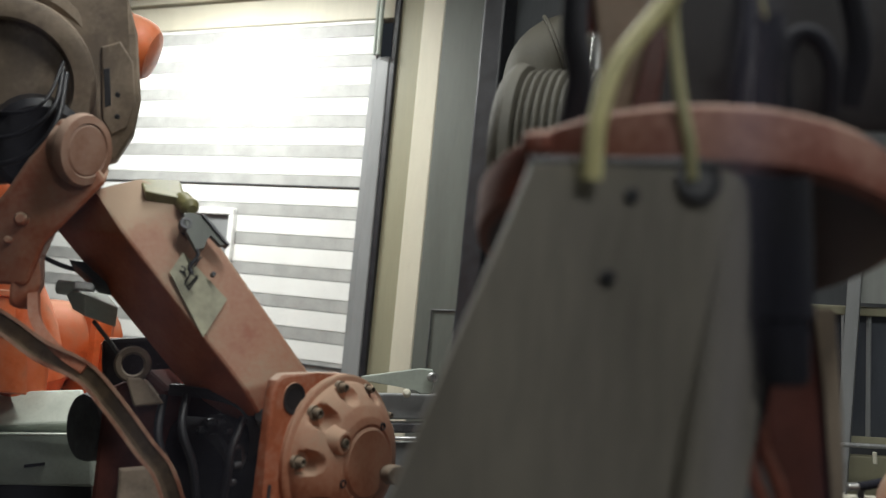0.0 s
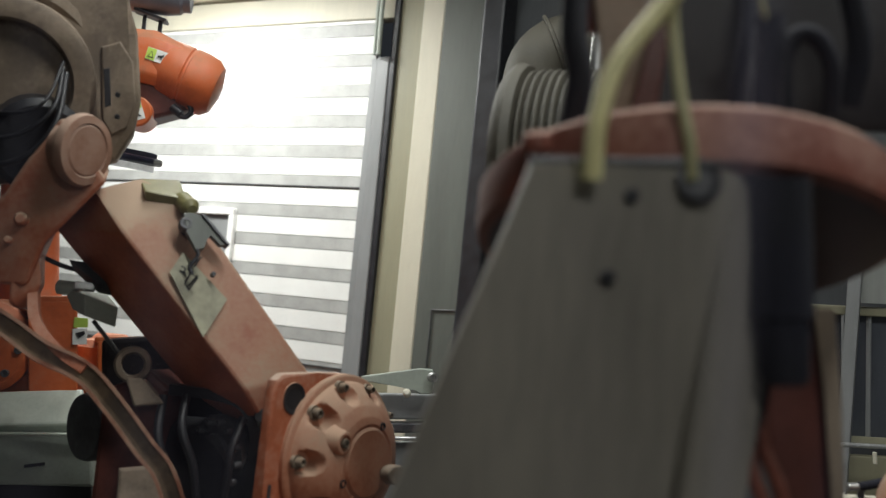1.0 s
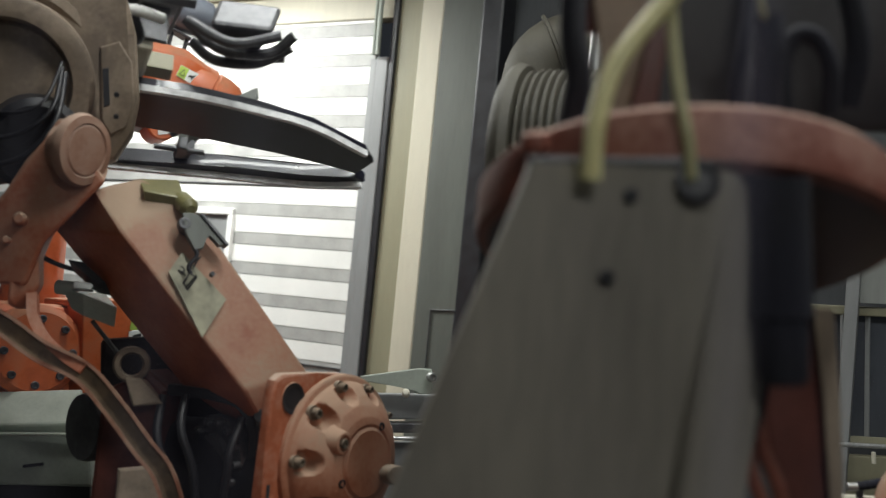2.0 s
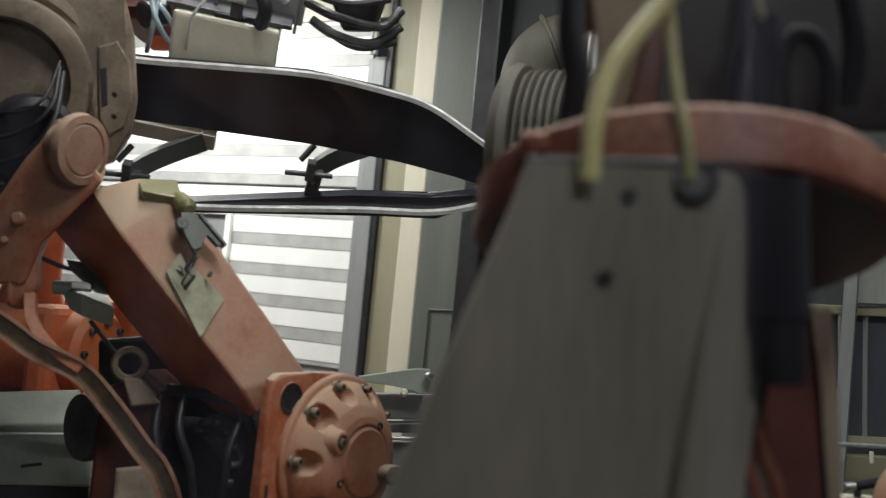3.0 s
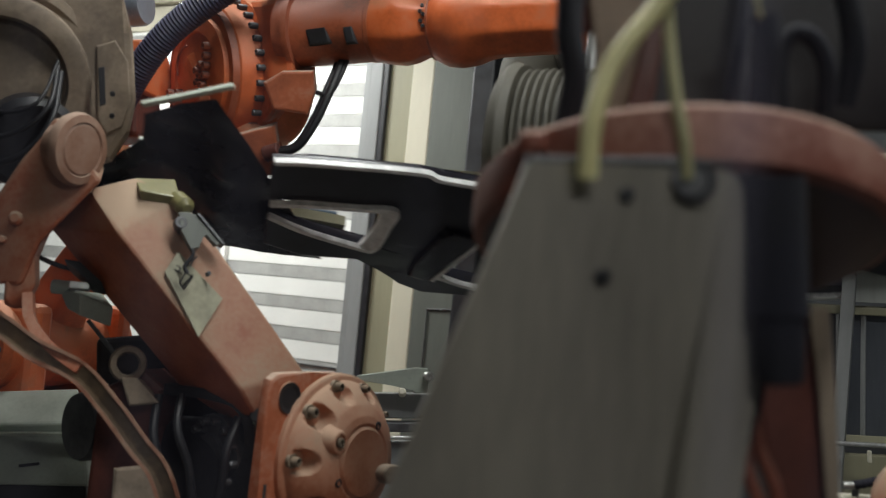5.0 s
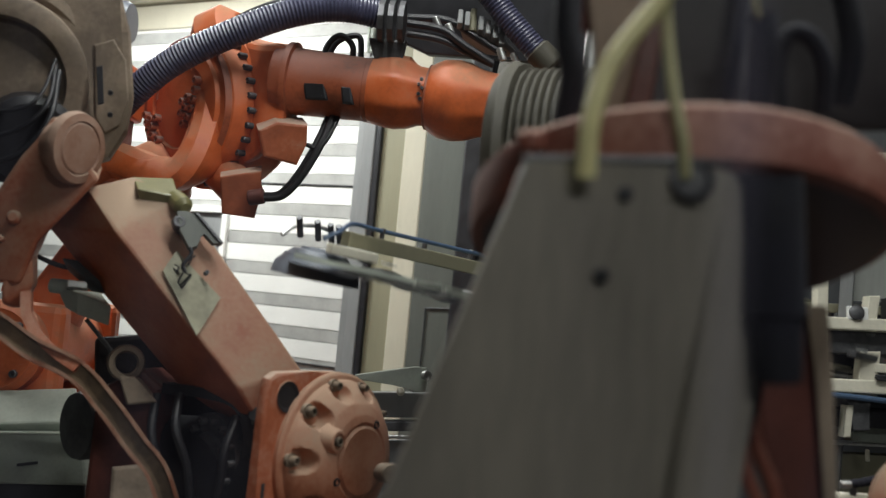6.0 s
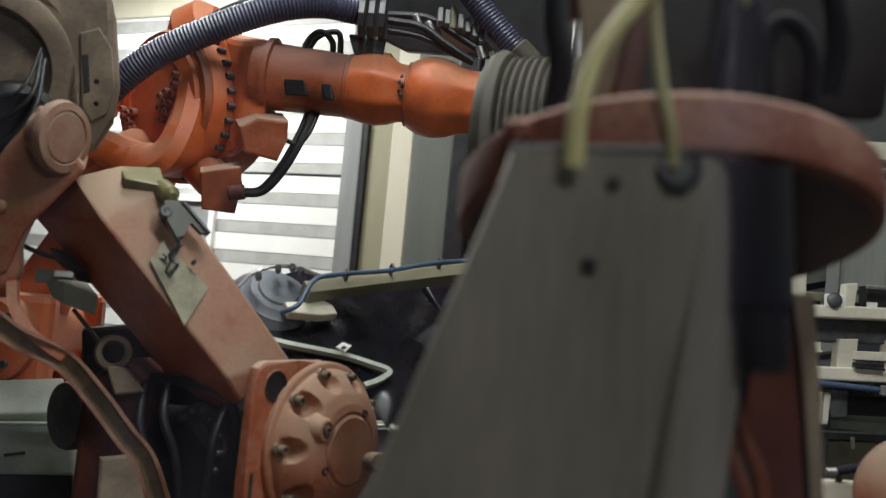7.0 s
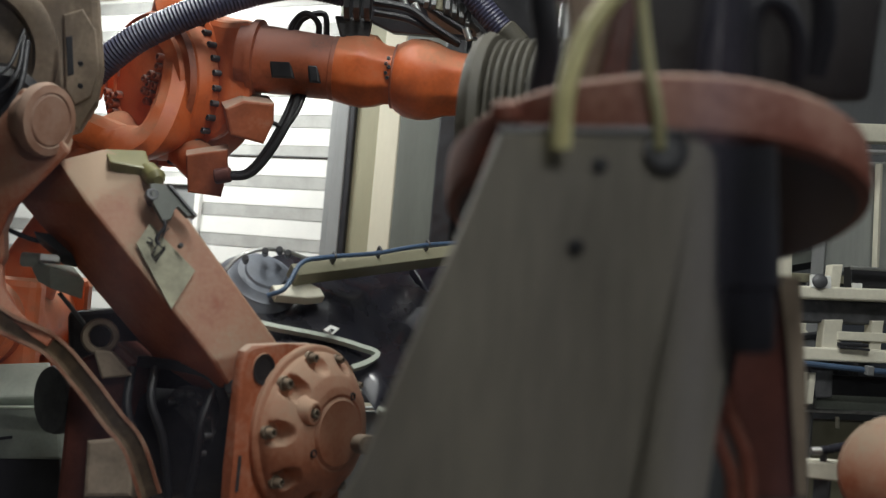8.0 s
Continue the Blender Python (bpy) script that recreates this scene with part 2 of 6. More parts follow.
def sheet(bm, pts, thick):
    """A thin plate over a loop of points, thickened backwards."""
    v = [Vector(p) for p in pts]
    nrm = (v[1] - v[0]).cross(v[2] - v[1]).normalized() * thick
    return loft(bm, [v, [p - nrm for p in v]])


def part_at(name, bm, material, parent, m, label=""):
    """A part that moves on its thing: its own frame is m in the world."""
    ob = part(name, bm, material, parent, label, local=True)
    ob.data.transform(m.inverted())
    ob.matrix_basis = WORLD[parent].inverted() @ m
    WORLD[ob] = m
    return ob


def cap_bolt(bm, m, r, h):
    """A socket-head bolt on m's xy plane."""
    return lathe(bm, m, [(0, -0.01), (r, -0.01), (r, h * 0.85), (r * 0.85, h), (r * 0.52, h), (r * 0.52, h * 0.45), (0, h * 0.45)], 14)


# ---- the hall ----
WY = 5.891
bm = B()
box(bm, pose(-2, 2, -0.1), 30, 24, 0.2, 0)
solo("floor", bm, concrete, "worn grey concrete factory floor", "floor", kind="structure")

DX0, DX1, DZ = -8.6, -3.83, 3.48
bm = B()
box(bm, pose((DX0 - 14) / 2, WY + 0.15, 2.6), 14 + DX0, 0.3, 5.2, 0)
box(bm, pose((DX1 + 0.19 + 8) / 2, WY + 0.25, 2.6), 8 - DX1 - 0.19, 0.3, 5.2, 0)
box(bm, pose((DX0 + DX1) / 2 + 0.095, WY + 0.25, (DZ + 0.25 + 5.2) / 2), DX1 - DX0 + 0.19, 0.3, 5.2 - DZ - 0.25, 0)
solo("wall_north", bm, hall_wall, "dark grey sheet hall wall with a large door opening", "wall", kind="structure")
bm = B()
box(bm, pose(-14.1, -1.5, 2.6), 0.2, 16, 5.2, 0)
solo("wall_west", bm, hall_wall, "dark grey sheet hall wall", "wall", kind="structure")
bm = B()
box(bm, pose(8.1, -1.5, 2.6), 0.2, 16, 5.2, 0)
solo("wall_east", bm, hall_wall, "dark grey sheet hall wall", "wall", kind="structure")
bm = B()
box(bm, pose(-3, -9, 2.6), 22, 0.2, 5.2, 0)
solo("wall_south", bm, hall_wall, "dark grey sheet hall wall", "wall", kind="structure")
# ribbed ceiling
bm = B()
x = -14.0
while x < 8:
    box(bm, pose(x + 0.07, -1.5, 5.25), 0.14, 15.2, 0.06, 0)
    x += 0.25
box(bm, pose(-3, -1.5, 5.32), 22.4, 15.6, 0.08, 0)
solo("ceiling", bm, ceil_mat, "light ribbed sheet-metal ceiling", "ceiling", kind="structure")

# the door: alternating white and grey slats in sections
door = thing("door_1", "closed white sectional hall door with grey bands", "door", ((DX0 + DX1) / 2, WY, 0), kind="structure")
slat_w = mesh_of("slat", prism(B(), pose(0, 0, 0, 90, 0, 0), [(-2.4, 0.0), (2.4, 0.0), (2.4, 0.126), (-2.4, 0.126)], 0.03, 0.0015), door_white)
slat_g = mesh_of("slat", prism(B(), pose(0, 0, 0, 90, 0, 0), [(-2.4, 0.004), (2.4, 0.004), (2.4, 0.0925), (-2.4, 0.0925)], 0.03, 0.0015, front=-0.003), door_grey)
for i in range(-6, 11):
    z = 1.147 + 0.2215 * i
    for me, zz in ((slat_g, z), (slat_w, z + 0.094)):
        if zz < 0:
            continue
        ob = new("slat", me)
        ob.parent = door
        ob.location = (0, 0.0, zz)
bm = B()
for z in (0.985, 2.267):
    box(bm, pose((DX0 + DX1) / 2, WY - 0.004, z), DX1 - DX0, 0.012, 0.008, 0)
part("joint", bm, dark_steel, door, "dark joint line between the door sections")
bm = B()
box(bm, pose((DX0 + DX1) / 2, WY + 0.06, 1.8), DX1 - DX0, 0.03, 3.7, 0)
part("backing", bm, door_grey, door)
# small window in the door
M = pose(-5.35, WY - 0.02, 1.86)
bm = B()
for dx, dz, sx, sz in ((0, 0.19, 0.86, 0.05), (0, -0.19, 0.86, 0.05), (-0.41, 0, 0.05, 0.33), (0.41, 0, 0.05, 0.33)):
    box(bm, M @ pose(dx, 0, dz), sx, 0.04, sz, 0.006)
part("window_frame", bm, door_white, door, "white frame of a small door window")
bm = box(B(), M @ pose(0, 0.012, 0), 0.78, 0.012, 0.34, 0)
part("pane", bm, jamb_grey, door, "dull grey window pane")

bm = B()
box(bm, pose(-3.735, WY + 0.03, 1.6), 0.10, 0.12, 3.2, 0.01)
box(bm, pose(-3.81, WY + 0.02, 1.6), 0.05, 0.08, 3.18, 0.006)
solo("door_guide_rail", bm, jamb_grey, "grey steel guide rail of the hall door", "door rail", kind="structure")
bm = B()
box(bm, pose(-3.664, WY + 0.03, 1.9), 0.045, 0.10, 3.8, 0.008)
solo("door_seal", bm, black_rubber, "black rubber seal strip beside the door", "seal", kind="structure")
bm = B()
tube(bm, [(-3.78, WY - 0.08, 3.2), (-3.785, WY - 0.08, 3.6), (-3.77, WY - 0.08, 4.2)], 0.012)
tube(bm, [(-3.74, WY - 0.09, 3.2), (-3.745, WY - 0.09, 3.6), (-3.73, WY - 0.09, 4.2)], 0.018)
solo("door_cable", bm, green_grey, "grey cables rising from the door rail", "cable")
bm = B()
box(bm, pose(-3.547, WY + 0.06, 2.6), 0.19, 0.10, 5.2, 0.004)
solo("wall_panel", bm, olive, "olive grey painted wall panel beside the door", "wall panel", kind="structure")
bm = B()
box(bm, pose(-3.367, WY + 0.08, 2.6), 0.17, 0.2, 5.2, 0.01)
solo("door_post", bm, cream, "cream painted steel post", "post", kind="structure")
bm = B()
box(bm, pose(-3.125, WY + 0.08, 2.6), 0.31, 0.2, 5.2, 0.006)
solo("steel_column", bm, column_paint, "dark green-grey steel column against the wall", "column", kind="structure")
bm = B()
box(bm, pose((DX0 + DX1) / 2, WY + 0.04, DZ + 0.10), DX1 - DX0 + 0.3, 0.12, 0.20, 0.01)
box(bm, pose((DX0 + DX1) / 2, WY + 0.02, DZ + 0.24), DX1 - DX0 + 0.3, 0.18, 0.06, 0.01)
solo("door_lintel", bm, cream, "cream steel lintel over the hall door", "lintel", kind="structure")

# dusty clear guard pane between the camera and the cell, with haze and reflections painted on as streaks
def dusty_reflection_pane():
    m = bpy.data.materials.new("dusty_pane_with_reflections")
    m.use_nodes = True
    n, l = m.node_tree.nodes, m.node_tree.links
    n.remove(n["Principled BSDF"])
    tc, mp, tex = n.new("ShaderNodeTexCoord"), n.new("ShaderNodeMapping"), n.new("ShaderNodeTexNoise")
    mp.inputs["Scale"].default_value = (55, 55, 1.0)
    tex.inputs["Scale"].default_value, tex.inputs["Detail"].default_value = 1.0, 3
    l.new(tc.outputs["Object"], mp.inputs[0])
    l.new(mp.outputs[0], tex.inputs["Vector"])
    mr = n.new("ShaderNodeMapRange")
    mr.inputs["From Min"].default_value, mr.inputs["From Max"].default_value = 0.55, 0.75
    mr.inputs["To Min"].default_value, mr.inputs["To Max"].default_value = 0.0005, 0.045
    l.new(tex.outputs["Fac"], mr.inputs["Value"])
    clear, haze, mix = n.new("ShaderNodeBsdfTransparent"), n.new("ShaderNodeBsdfDiffuse"), n.new("ShaderNodeMixShader")
    # violet tint imitates reflections in the glass
    haze.inputs["Color"].default_value = (0.50, 0.50, 0.68, 1)
    l.new(mr.outputs[0], mix.inputs[0])
    l.new(clear.outputs[0], mix.inputs[1])
    fwd, both = n.new("ShaderNodeBsdfTranslucent"), n.new("ShaderNodeMixShader")
    fwd.inputs["Color"].default_value = (0.52, 0.50, 0.68, 1)
    l.new(haze.outputs[0], both.inputs[1])
    l.new(fwd.outputs[0], both.inputs[2])
    l.new(both.outputs[0], mix.inputs[2])
    l.new(mix.outputs[0], n["Material Output"].inputs["Surface"])
    return m


pane = thing("guard_window", "clear dusty guard pane with painted reflection streaks, in a steel frame", "window", (-0.23, 0.44, 0), kind="structure")
GM = Matrix.Translation((-0.23, 0.44, 1.5)) @ pose(0, 0, 0, 0, 0, 28)
sheet_ob = part("pane", box(B(), GM @ pose(0, 0, 0.2), 2.0, 0.006, 1.8, 0), dusty_reflection_pane(), pane, "dusty clear pane with painted reflection streaks")
sheet_ob.visible_shadow = False
for dx, dz, sx, sz in ((0, 1.13, 2.12, 0.06), (0, -0.73, 2.12, 0.06), (-1.03, 0.2, 0.06, 1.8), (1.03, 0.2, 0.06, 1.8)):
    part("frame_bar", box(B(), GM @ pose(dx, 0, dz), sx, 0.05, sz, 0.006), jamb_grey, pane)
for dx in (-1.03, 1.03):
    part("leg", box(B(), GM @ pose(dx, 0, -1.13), 0.06, 0.05, 0.74, 0.006), jamb_grey, pane)

# tube lights: assumed fittings for the lamps, all out of view
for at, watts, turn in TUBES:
    lt = thing("assumed_ceiling_light", "assumed white fluorescent tube light under the ceiling, out of view", "lamp", at, group="hall lights")
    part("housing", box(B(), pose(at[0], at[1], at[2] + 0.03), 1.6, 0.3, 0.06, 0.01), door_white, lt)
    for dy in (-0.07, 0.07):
        part("tube", rod(B(), (at[0] - 0.75, at[1] + dy, at[2] - 0.02), (at[0] + 0.75, at[1] + dy, at[2] - 0.02), 0.014), lit_tube, lt, "assumed lit fluorescent tube")
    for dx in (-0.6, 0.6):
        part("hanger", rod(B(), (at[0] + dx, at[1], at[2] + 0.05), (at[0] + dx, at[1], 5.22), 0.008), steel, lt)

# ---- dusty orange robot, close by ----
ra = thing("industrial_robot", "dust-covered orange industrial robot with its lower arm leaning back", "robot", (-2.392, 2.798, -0.072))
bm = B()
loft(bm, [
    [(-2.590, 2.571, 1.843), (-2.626, 2.398, 1.776), (-2.891, 2.509, 1.731), fourth((-2.590, 2.571, 1.843), (-2.626, 2.398, 1.776), (-2.891, 2.509, 1.731))],
    [(-2.415, 2.623, 1.787), (-2.486, 2.413, 1.633), (-2.903, 2.486, 1.646), fourth((-2.415, 2.623, 1.787), (-2.486, 2.413, 1.633), (-2.903, 2.486, 1.646))],
    [(-2.006, 2.876, 1.222), (-2.102, 2.647, 1.158), (-2.449, 2.761, 1.112), fourth((-2.006, 2.876, 1.222), (-2.102, 2.647, 1.158), (-2.449, 2.761, 1.112))],
    [(-2.001, 2.931, 1.102), (-2.096, 2.724, 1.071), (-2.300, 2.846, 1.017), fourth((-2.001, 2.931, 1.102), (-2.096, 2.724, 1.071), (-2.300, 2.846, 1.017))],
], 0.012)
larm = part("lower_arm", bm, orange_dusty, ra)
# worn paper label with a drawing that cannot be read
part("label", sheet(B(), [(-2.347, 2.556, 1.594), (-2.350, 2.506, 1.523), (-2.225, 2.562, 1.318), (-2.220, 2.656, 1.450)], 0.003), pale_label, larm, "worn pale paper label")
for a, b in (((-2.332, 2.533, 1.534), (-2.316, 2.549, 1.521)),
             ((-2.317, 2.568, 1.552), (-2.312, 2.596, 1.584)),
             ((-2.301, 2.545, 1.480), (-2.295, 2.581, 1.521)),
             ((-2.328, 2.590, 1.611), (-2.313, 2.606, 1.602))):
    part("print_bar", beam(B(), a, b, 0.006, 0.003, 0), ink, larm)
LP = plane((-2.348, 2.551, 1.687), (0.772, -0.565, 0.291))
for pts in (((-0.008, -0.151), (0.004, -0.156), (0.006, -0.164), (-0.004, -0.175)), ((0.023, -0.173), (0.048, -0.185), (0.019, -0.230), (0.005, -0.210), (0.023, -0.173)), ((0.059, -0.111), (0.046, -0.127), (0.036, -0.150))):
    for (x0, y0), (x1, y1) in zip(pts, pts[1:]):
        part("print_line", beam(B(), LP @ Vector((x0, y0, 0.012)), LP @ Vector((x1, y1, 0.012)), 0.004, 0.004, 0), ink, larm)
# sensor block, resin knob and bent bracket on the arm
part("sensor_block", loft(B(), [[(-2.612, 2.582, 1.844), (-2.504, 2.507, 1.792), (-2.394, 2.589, 1.780), (-2.499, 2.664, 1.855)], [(-2.622, 2.601, 1.826), (-2.513, 2.527, 1.759), (-2.398, 2.611, 1.743), (-2.505, 2.686, 1.830)]], 0.006), amber, ra, "amber resin sensor block")
part("sensor_knob", rod(B(), (-2.357, 2.588, 1.742), (-2.446, 2.618, 1.782), 0.034, bev=0.5), amber, ra, "round amber resin knob")
BP = plane((-2.348, 2.551, 1.687), (0.772, -0.565, 0.291))
brk = part("bracket", prism(B(), BP, [(-0.010, 0.036), (0.025, 0.040), (0.060, 0.030), (0.142, -0.061), (0.117, -0.066), (0.086, -0.030), (0.074, -0.043), (0.065, -0.081), (0.037, -0.091), (0.004, -0.033)], 0.006, 0.002, front=0.018), column_paint, ra, "bent grey steel bracket")
part("bracket_lip", prism(B(), BP, [(0.050, 0.034), (0.060, 0.038), (0.150, -0.060), (0.140, -0.064)], 0.02, 0.002, front=0.026), dark_steel, brk)
part("bracket_spacer", rod(B(), BP @ Vector((0.015, 0.0, -0.03)), BP @ Vector((0.015, 0.0, 0.016)), 0.03), black_rubber, brk)
part("bracket_strap", tube(B(), [BP @ Vector(p) for p in ((0.041, -0.085, 0.012), (0.045, -0.11, 0.010), (0.022, -0.148, 0.006), (0.030, -0.172, 0.004))], 0.007, 8), black_rubber, brk)
part("bolt", cap_bolt(B(), plane((-2.348, 2.551, 1.687), (0.772, -0.565, 0.291)), 0.022, 0.02), dark_steel, ra)
part("bolt", cap_bolt(B(), plane((-2.255, 2.611, 1.529), (0.772, -0.565, 0.291)), 0.008, 0.012), dark_steel, ra)
# pivot cap between the arms
bm = B()
lathe(bm, axis((-2.738, 2.235, 1.902), (-2.490, 2.257, 1.882)), [(0, 0.12), (0.075, 0.12), (0.08, 0.178), (0.114, 0.184), (0.119, 0.20), (0.112, 0.222), (0.088, 0.226), (0.084, 0.221), (0.078, 0.226), (0, 0.228)], 56)
part("elbow_pivot", bm, pivot_paint, ra, "round dusty pivot cap")
# elbow casting with its flange
bm = B()
prism(bm, plane((-2.721, 2.392, 2.137), (0.714, -0.696, -0.075)), [(-0.425, 0.514), (0.037, 0.611), (0.100, 0.350), (0.154, 0.202), (0.189, -0.020), (0.179, -0.140), (0.130, -0.244), (0.030, -0.289), (-0.128, -0.345), (-0.334, -0.394)], 0.30, 0.03)
part("elbow_housing", bm, beige_dusty, ra)
part("raised_plate", prism(B(), plane((-2.721, 2.392, 2.137), (0.714, -0.696, -0.075)), [(0.041, 0.136), (0.101, 0.165), (0.150, 0.099), (0.172, -0.036), (0.155, -0.126), (0.106, -0.161), (0.071, -0.114)], 0.01, 0.006, front=0.012), beige_dusty, ra)
part("slot", prism(B(), plane((-2.620, 2.396, 2.126), (0.714, -0.696, -0.075)), [(-0.016, 0.061), (0.004, 0.068), (0.021, -0.057), (0.002, -0.067)], 0.02, 0.003, front=0.004), black_rubber, ra)
for a in ((-2.583, 2.414, 2.104), (-2.580, 2.420, 2.030)):
    part("bolt", cap_bolt(B(), plane(a, (0.714, -0.696, -0.075)), 0.009, 0.008), black_rubber, ra)
bm = B()
lathe(bm, axis((-3.056, 2.360, 2.157), (-2.748, 2.088, 2.064)), [(0.35, -0.1), (0.35, 0.16), (0.34, 0.19), (0.31, 0.20), (0.29, 0.19), (0.285, 0.25), (0.27, 0.26), (0.215, 0.26), (0.205, 0.24), (0.20, 0.05), (0, 0.05)], 64)
part("motor_cover", bm, beige_dusty, ra, "large round dusty motor cover")
for pts, r in (([(-2.893, 2.135, 1.890), (-2.730, 2.174, 1.926), (-2.662, 2.227, 2.021), (-2.724, 2.298, 2.172)], 0.008),
               ([(-2.899, 2.126, 1.989), (-2.734, 2.168, 1.992), (-2.681, 2.215, 2.052), (-2.725, 2.296, 2.191)], 0.006),
               ([(-2.888, 2.144, 1.798), (-2.718, 2.185, 1.851), (-2.652, 2.235, 1.976), (-2.713, 2.305, 2.154)], 0.010)):
    part("cable", tube(B(), pts, r, 12), black_rubber, ra)
part("motor_face", lathe(B(), axis((-3.056, 2.360, 2.157), (-2.748, 2.088, 2.064)), [(0, 0.06), (0.206, 0.06), (0.206, 0.165), (0.19, 0.172), (0.18, 0.165), (0.11, 0.172), (0.10, 0.15), (0, 0.15)], 40), dark_brown, ra, "dark brown motor face")
# black plug gives the cavity its deep shade
part("cavity_shade", rod(B(), (-2.746, 2.258, 1.896), (-2.932, 2.382, 1.957), 0.16), black_rubber, ra)
# parallel link
bm = B()
loft(bm, [
    [(-2.898, 2.139, 1.425), (-2.904, 2.104, 1.569), (-3.091, 2.316, 1.662), (-3.063, 2.342, 1.486)],
    [(-2.689, 2.227, 1.432), (-2.756, 2.151, 1.719), (-2.940, 2.344, 1.771), (-2.854, 2.408, 1.485)],
    [(-2.645, 2.241, 1.575), (-2.698, 2.174, 1.833), (-2.877, 2.370, 1.891), (-2.810, 2.423, 1.627)],
    [(-2.495, 2.330, 1.796), (-2.623, 2.227, 1.987), (-2.798, 2.403, 2.031), (-2.656, 2.490, 1.860)]], 0.014)
part("link_arm", bm, orange_dusty, ra)
part("bolt", lathe(B(), plane((-2.700, 2.185, 1.647), (0.546, -0.836, 0.052)), [(0, -0.03), (0.022, -0.03), (0.022, 0.012), (0.014, 0.02), (0, 0.02)], 20), orange_dusty, ra)
part("bolt", lathe(B(), plane((-2.735, 2.171, 1.576), (0.546, -0.836, 0.052)), [(0, -0.03), (0.012, -0.03), (0.012, 0.008), (0.008, 0.012), (0, 0.012)], 16), orange_dusty, ra)
bm = B()
loft(bm, [[(-2.685, 2.256, 1.550), (-2.738, 2.197, 1.496), (-2.874, 2.329, 1.497), (-2.791, 2.369, 1.554)], [(-2.675, 2.268, 1.441), (-2.739, 2.205, 1.368), (-2.869, 2.340, 1.363), (-2.785, 2.380, 1.439)], [(-2.712, 2.265, 1.363), (-2.729, 2.245, 1.355), (-2.831, 2.338, 1.350), (-2.801, 2.354, 1.359)]], 0.01)
part("link_lug", bm, orange_dusty, ra)
# bent U rail
RAIL = [(-2.774, 2.119, 1.352), (-2.658, 2.161, 1.297), (-2.551, 2.199, 1.237), (-2.431, 2.267, 1.183), (-2.338, 2.322, 1.083), (-2.253, 2.374, 0.971), (-2.191, 2.413, 0.890), (-2.138, 2.451, 0.736)]
part("cable_rail", sweep(B(), RAIL, [(-0.032, -0.012), (0.032, -0.012), (0.032, 0.0), (-0.032, 0.0)], (0.606, -0.766, 0.214), 6), rail_brown, ra, "bent rail of pressed sheet")
for s in (-0.034, 0.026):
    part("rail_flange", sweep(B(), RAIL, [(s, -0.012), (s + 0.011, -0.012), (s + 0.011, 0.028), (s, 0.028)], (0.606, -0.766, 0.214), 6), rail_edge, ra)
part("rail_branch", sweep(B(), [(-2.685, 2.253, 1.411), (-2.644, 2.234, 1.337), (-2.579, 2.227, 1.281), (-2.501, 2.238, 1.232), (-2.431, 2.266, 1.192)], [(-0.016, -0.03), (0.016, -0.03), (0.016, 0.02), (-0.016, 0.02)], (0.606, -0.766, 0.214), 6), plate_orange, ra)
# shoulder: plate, gear cover and bolts
GC = plane((-1.816, 2.836, 0.958), (0.993, -0.117, 0.032))
splate = part("side_plate", prism(B(), GC, [(-0.350, -0.32), (-0.343, -0.10), (-0.333, 0.215), (-0.322, 0.262), (-0.290, 0.282), (-0.13, 0.284), (-0.01, 0.284), (0.2, 0.2), (0.2, -0.32)], 0.058, 0.014, front=-0.018), plate_orange, ra)
part("plate_hole", lathe(B(), GC @ pose(-0.236, 0.203, -0.026), [(0.048, 0.004), (0.050, 0.013), (0.040, 0.012), (0.036, 0.009), (0, 0.009)], 30, close=False), black_rubber, splate)
part("hole_lip", lathe(B(), GC @ pose(-0.236, 0.203, -0.018), [(0.038, -0.004), (0.041, 0.003), (0.050, 0.003), (0.054, -0.003)], 30, close=False), gear_paint, splate)
part("plate_tag", prism(B(), GC, [(-0.322, -0.06), (-0.308, -0.06), (-0.312, -0.17), (-0.326, -0.17)], 0.018, 0.001, front=-0.0155), dark_steel, splate)
# a domed casting with flat-floored bolt pockets that run out to its rim
DOME = [(0.0, 0.116), (0.112, 0.116), (0.117, 0.111), (0.121, 0.111), (0.127, 0.114), (0.150, 0.107), (0.185, 0.088), (0.215, 0.064), (0.240, 0.038), (0.252, 0.022), (0.258, 0.006), (0.262, 0.004), (0.274, 0.003), (0.280, -0.004), (0.281, -0.03)]
POCKETS = [(-0.056, 0.240, 0.034, 0.020), (-0.178, 0.160, 0.040, 0.022), (-0.242, 0.010, 0.037, 0.022), (0.085, 0.231, 0.028, 0.020), (0.200, 0.140, 0.024, 0.020), (0.232, -0.03, 0.028, 0.02), (-0.19, -0.15, 0.037, 0.022), (-0.05, -0.24, 0.034, 0.022), (0.13, -0.2, 0.034, 0.022)]


def dome_height(x, y):
    r = math.hypot(x, y)
    h = next((z0 + (z1 - z0) * (r - r0) / (r1 - r0) for (r0, z0), (r1, z1) in zip(DOME, DOME[1:]) if r <= r1), DOME[-1][1])
    for px, py, w, fl in POCKETS:
        d = math.hypot(px, py)
        along_r = (x * px + y * py) / d - (d - 0.018)
        off = math.hypot((min(along_r, 0.0) + max(along_r - 0.012, 0.0)) * 0.95, (x * py - y * px) / d) / w
        if off < 1.12 and r < 0.257 and h > fl:
            k = min(1, max(0, (1.12 - off) / 0.3))
            k = k * k * (3 - 2 * k)
            h += (min(h, fl) - h) * k
    return h


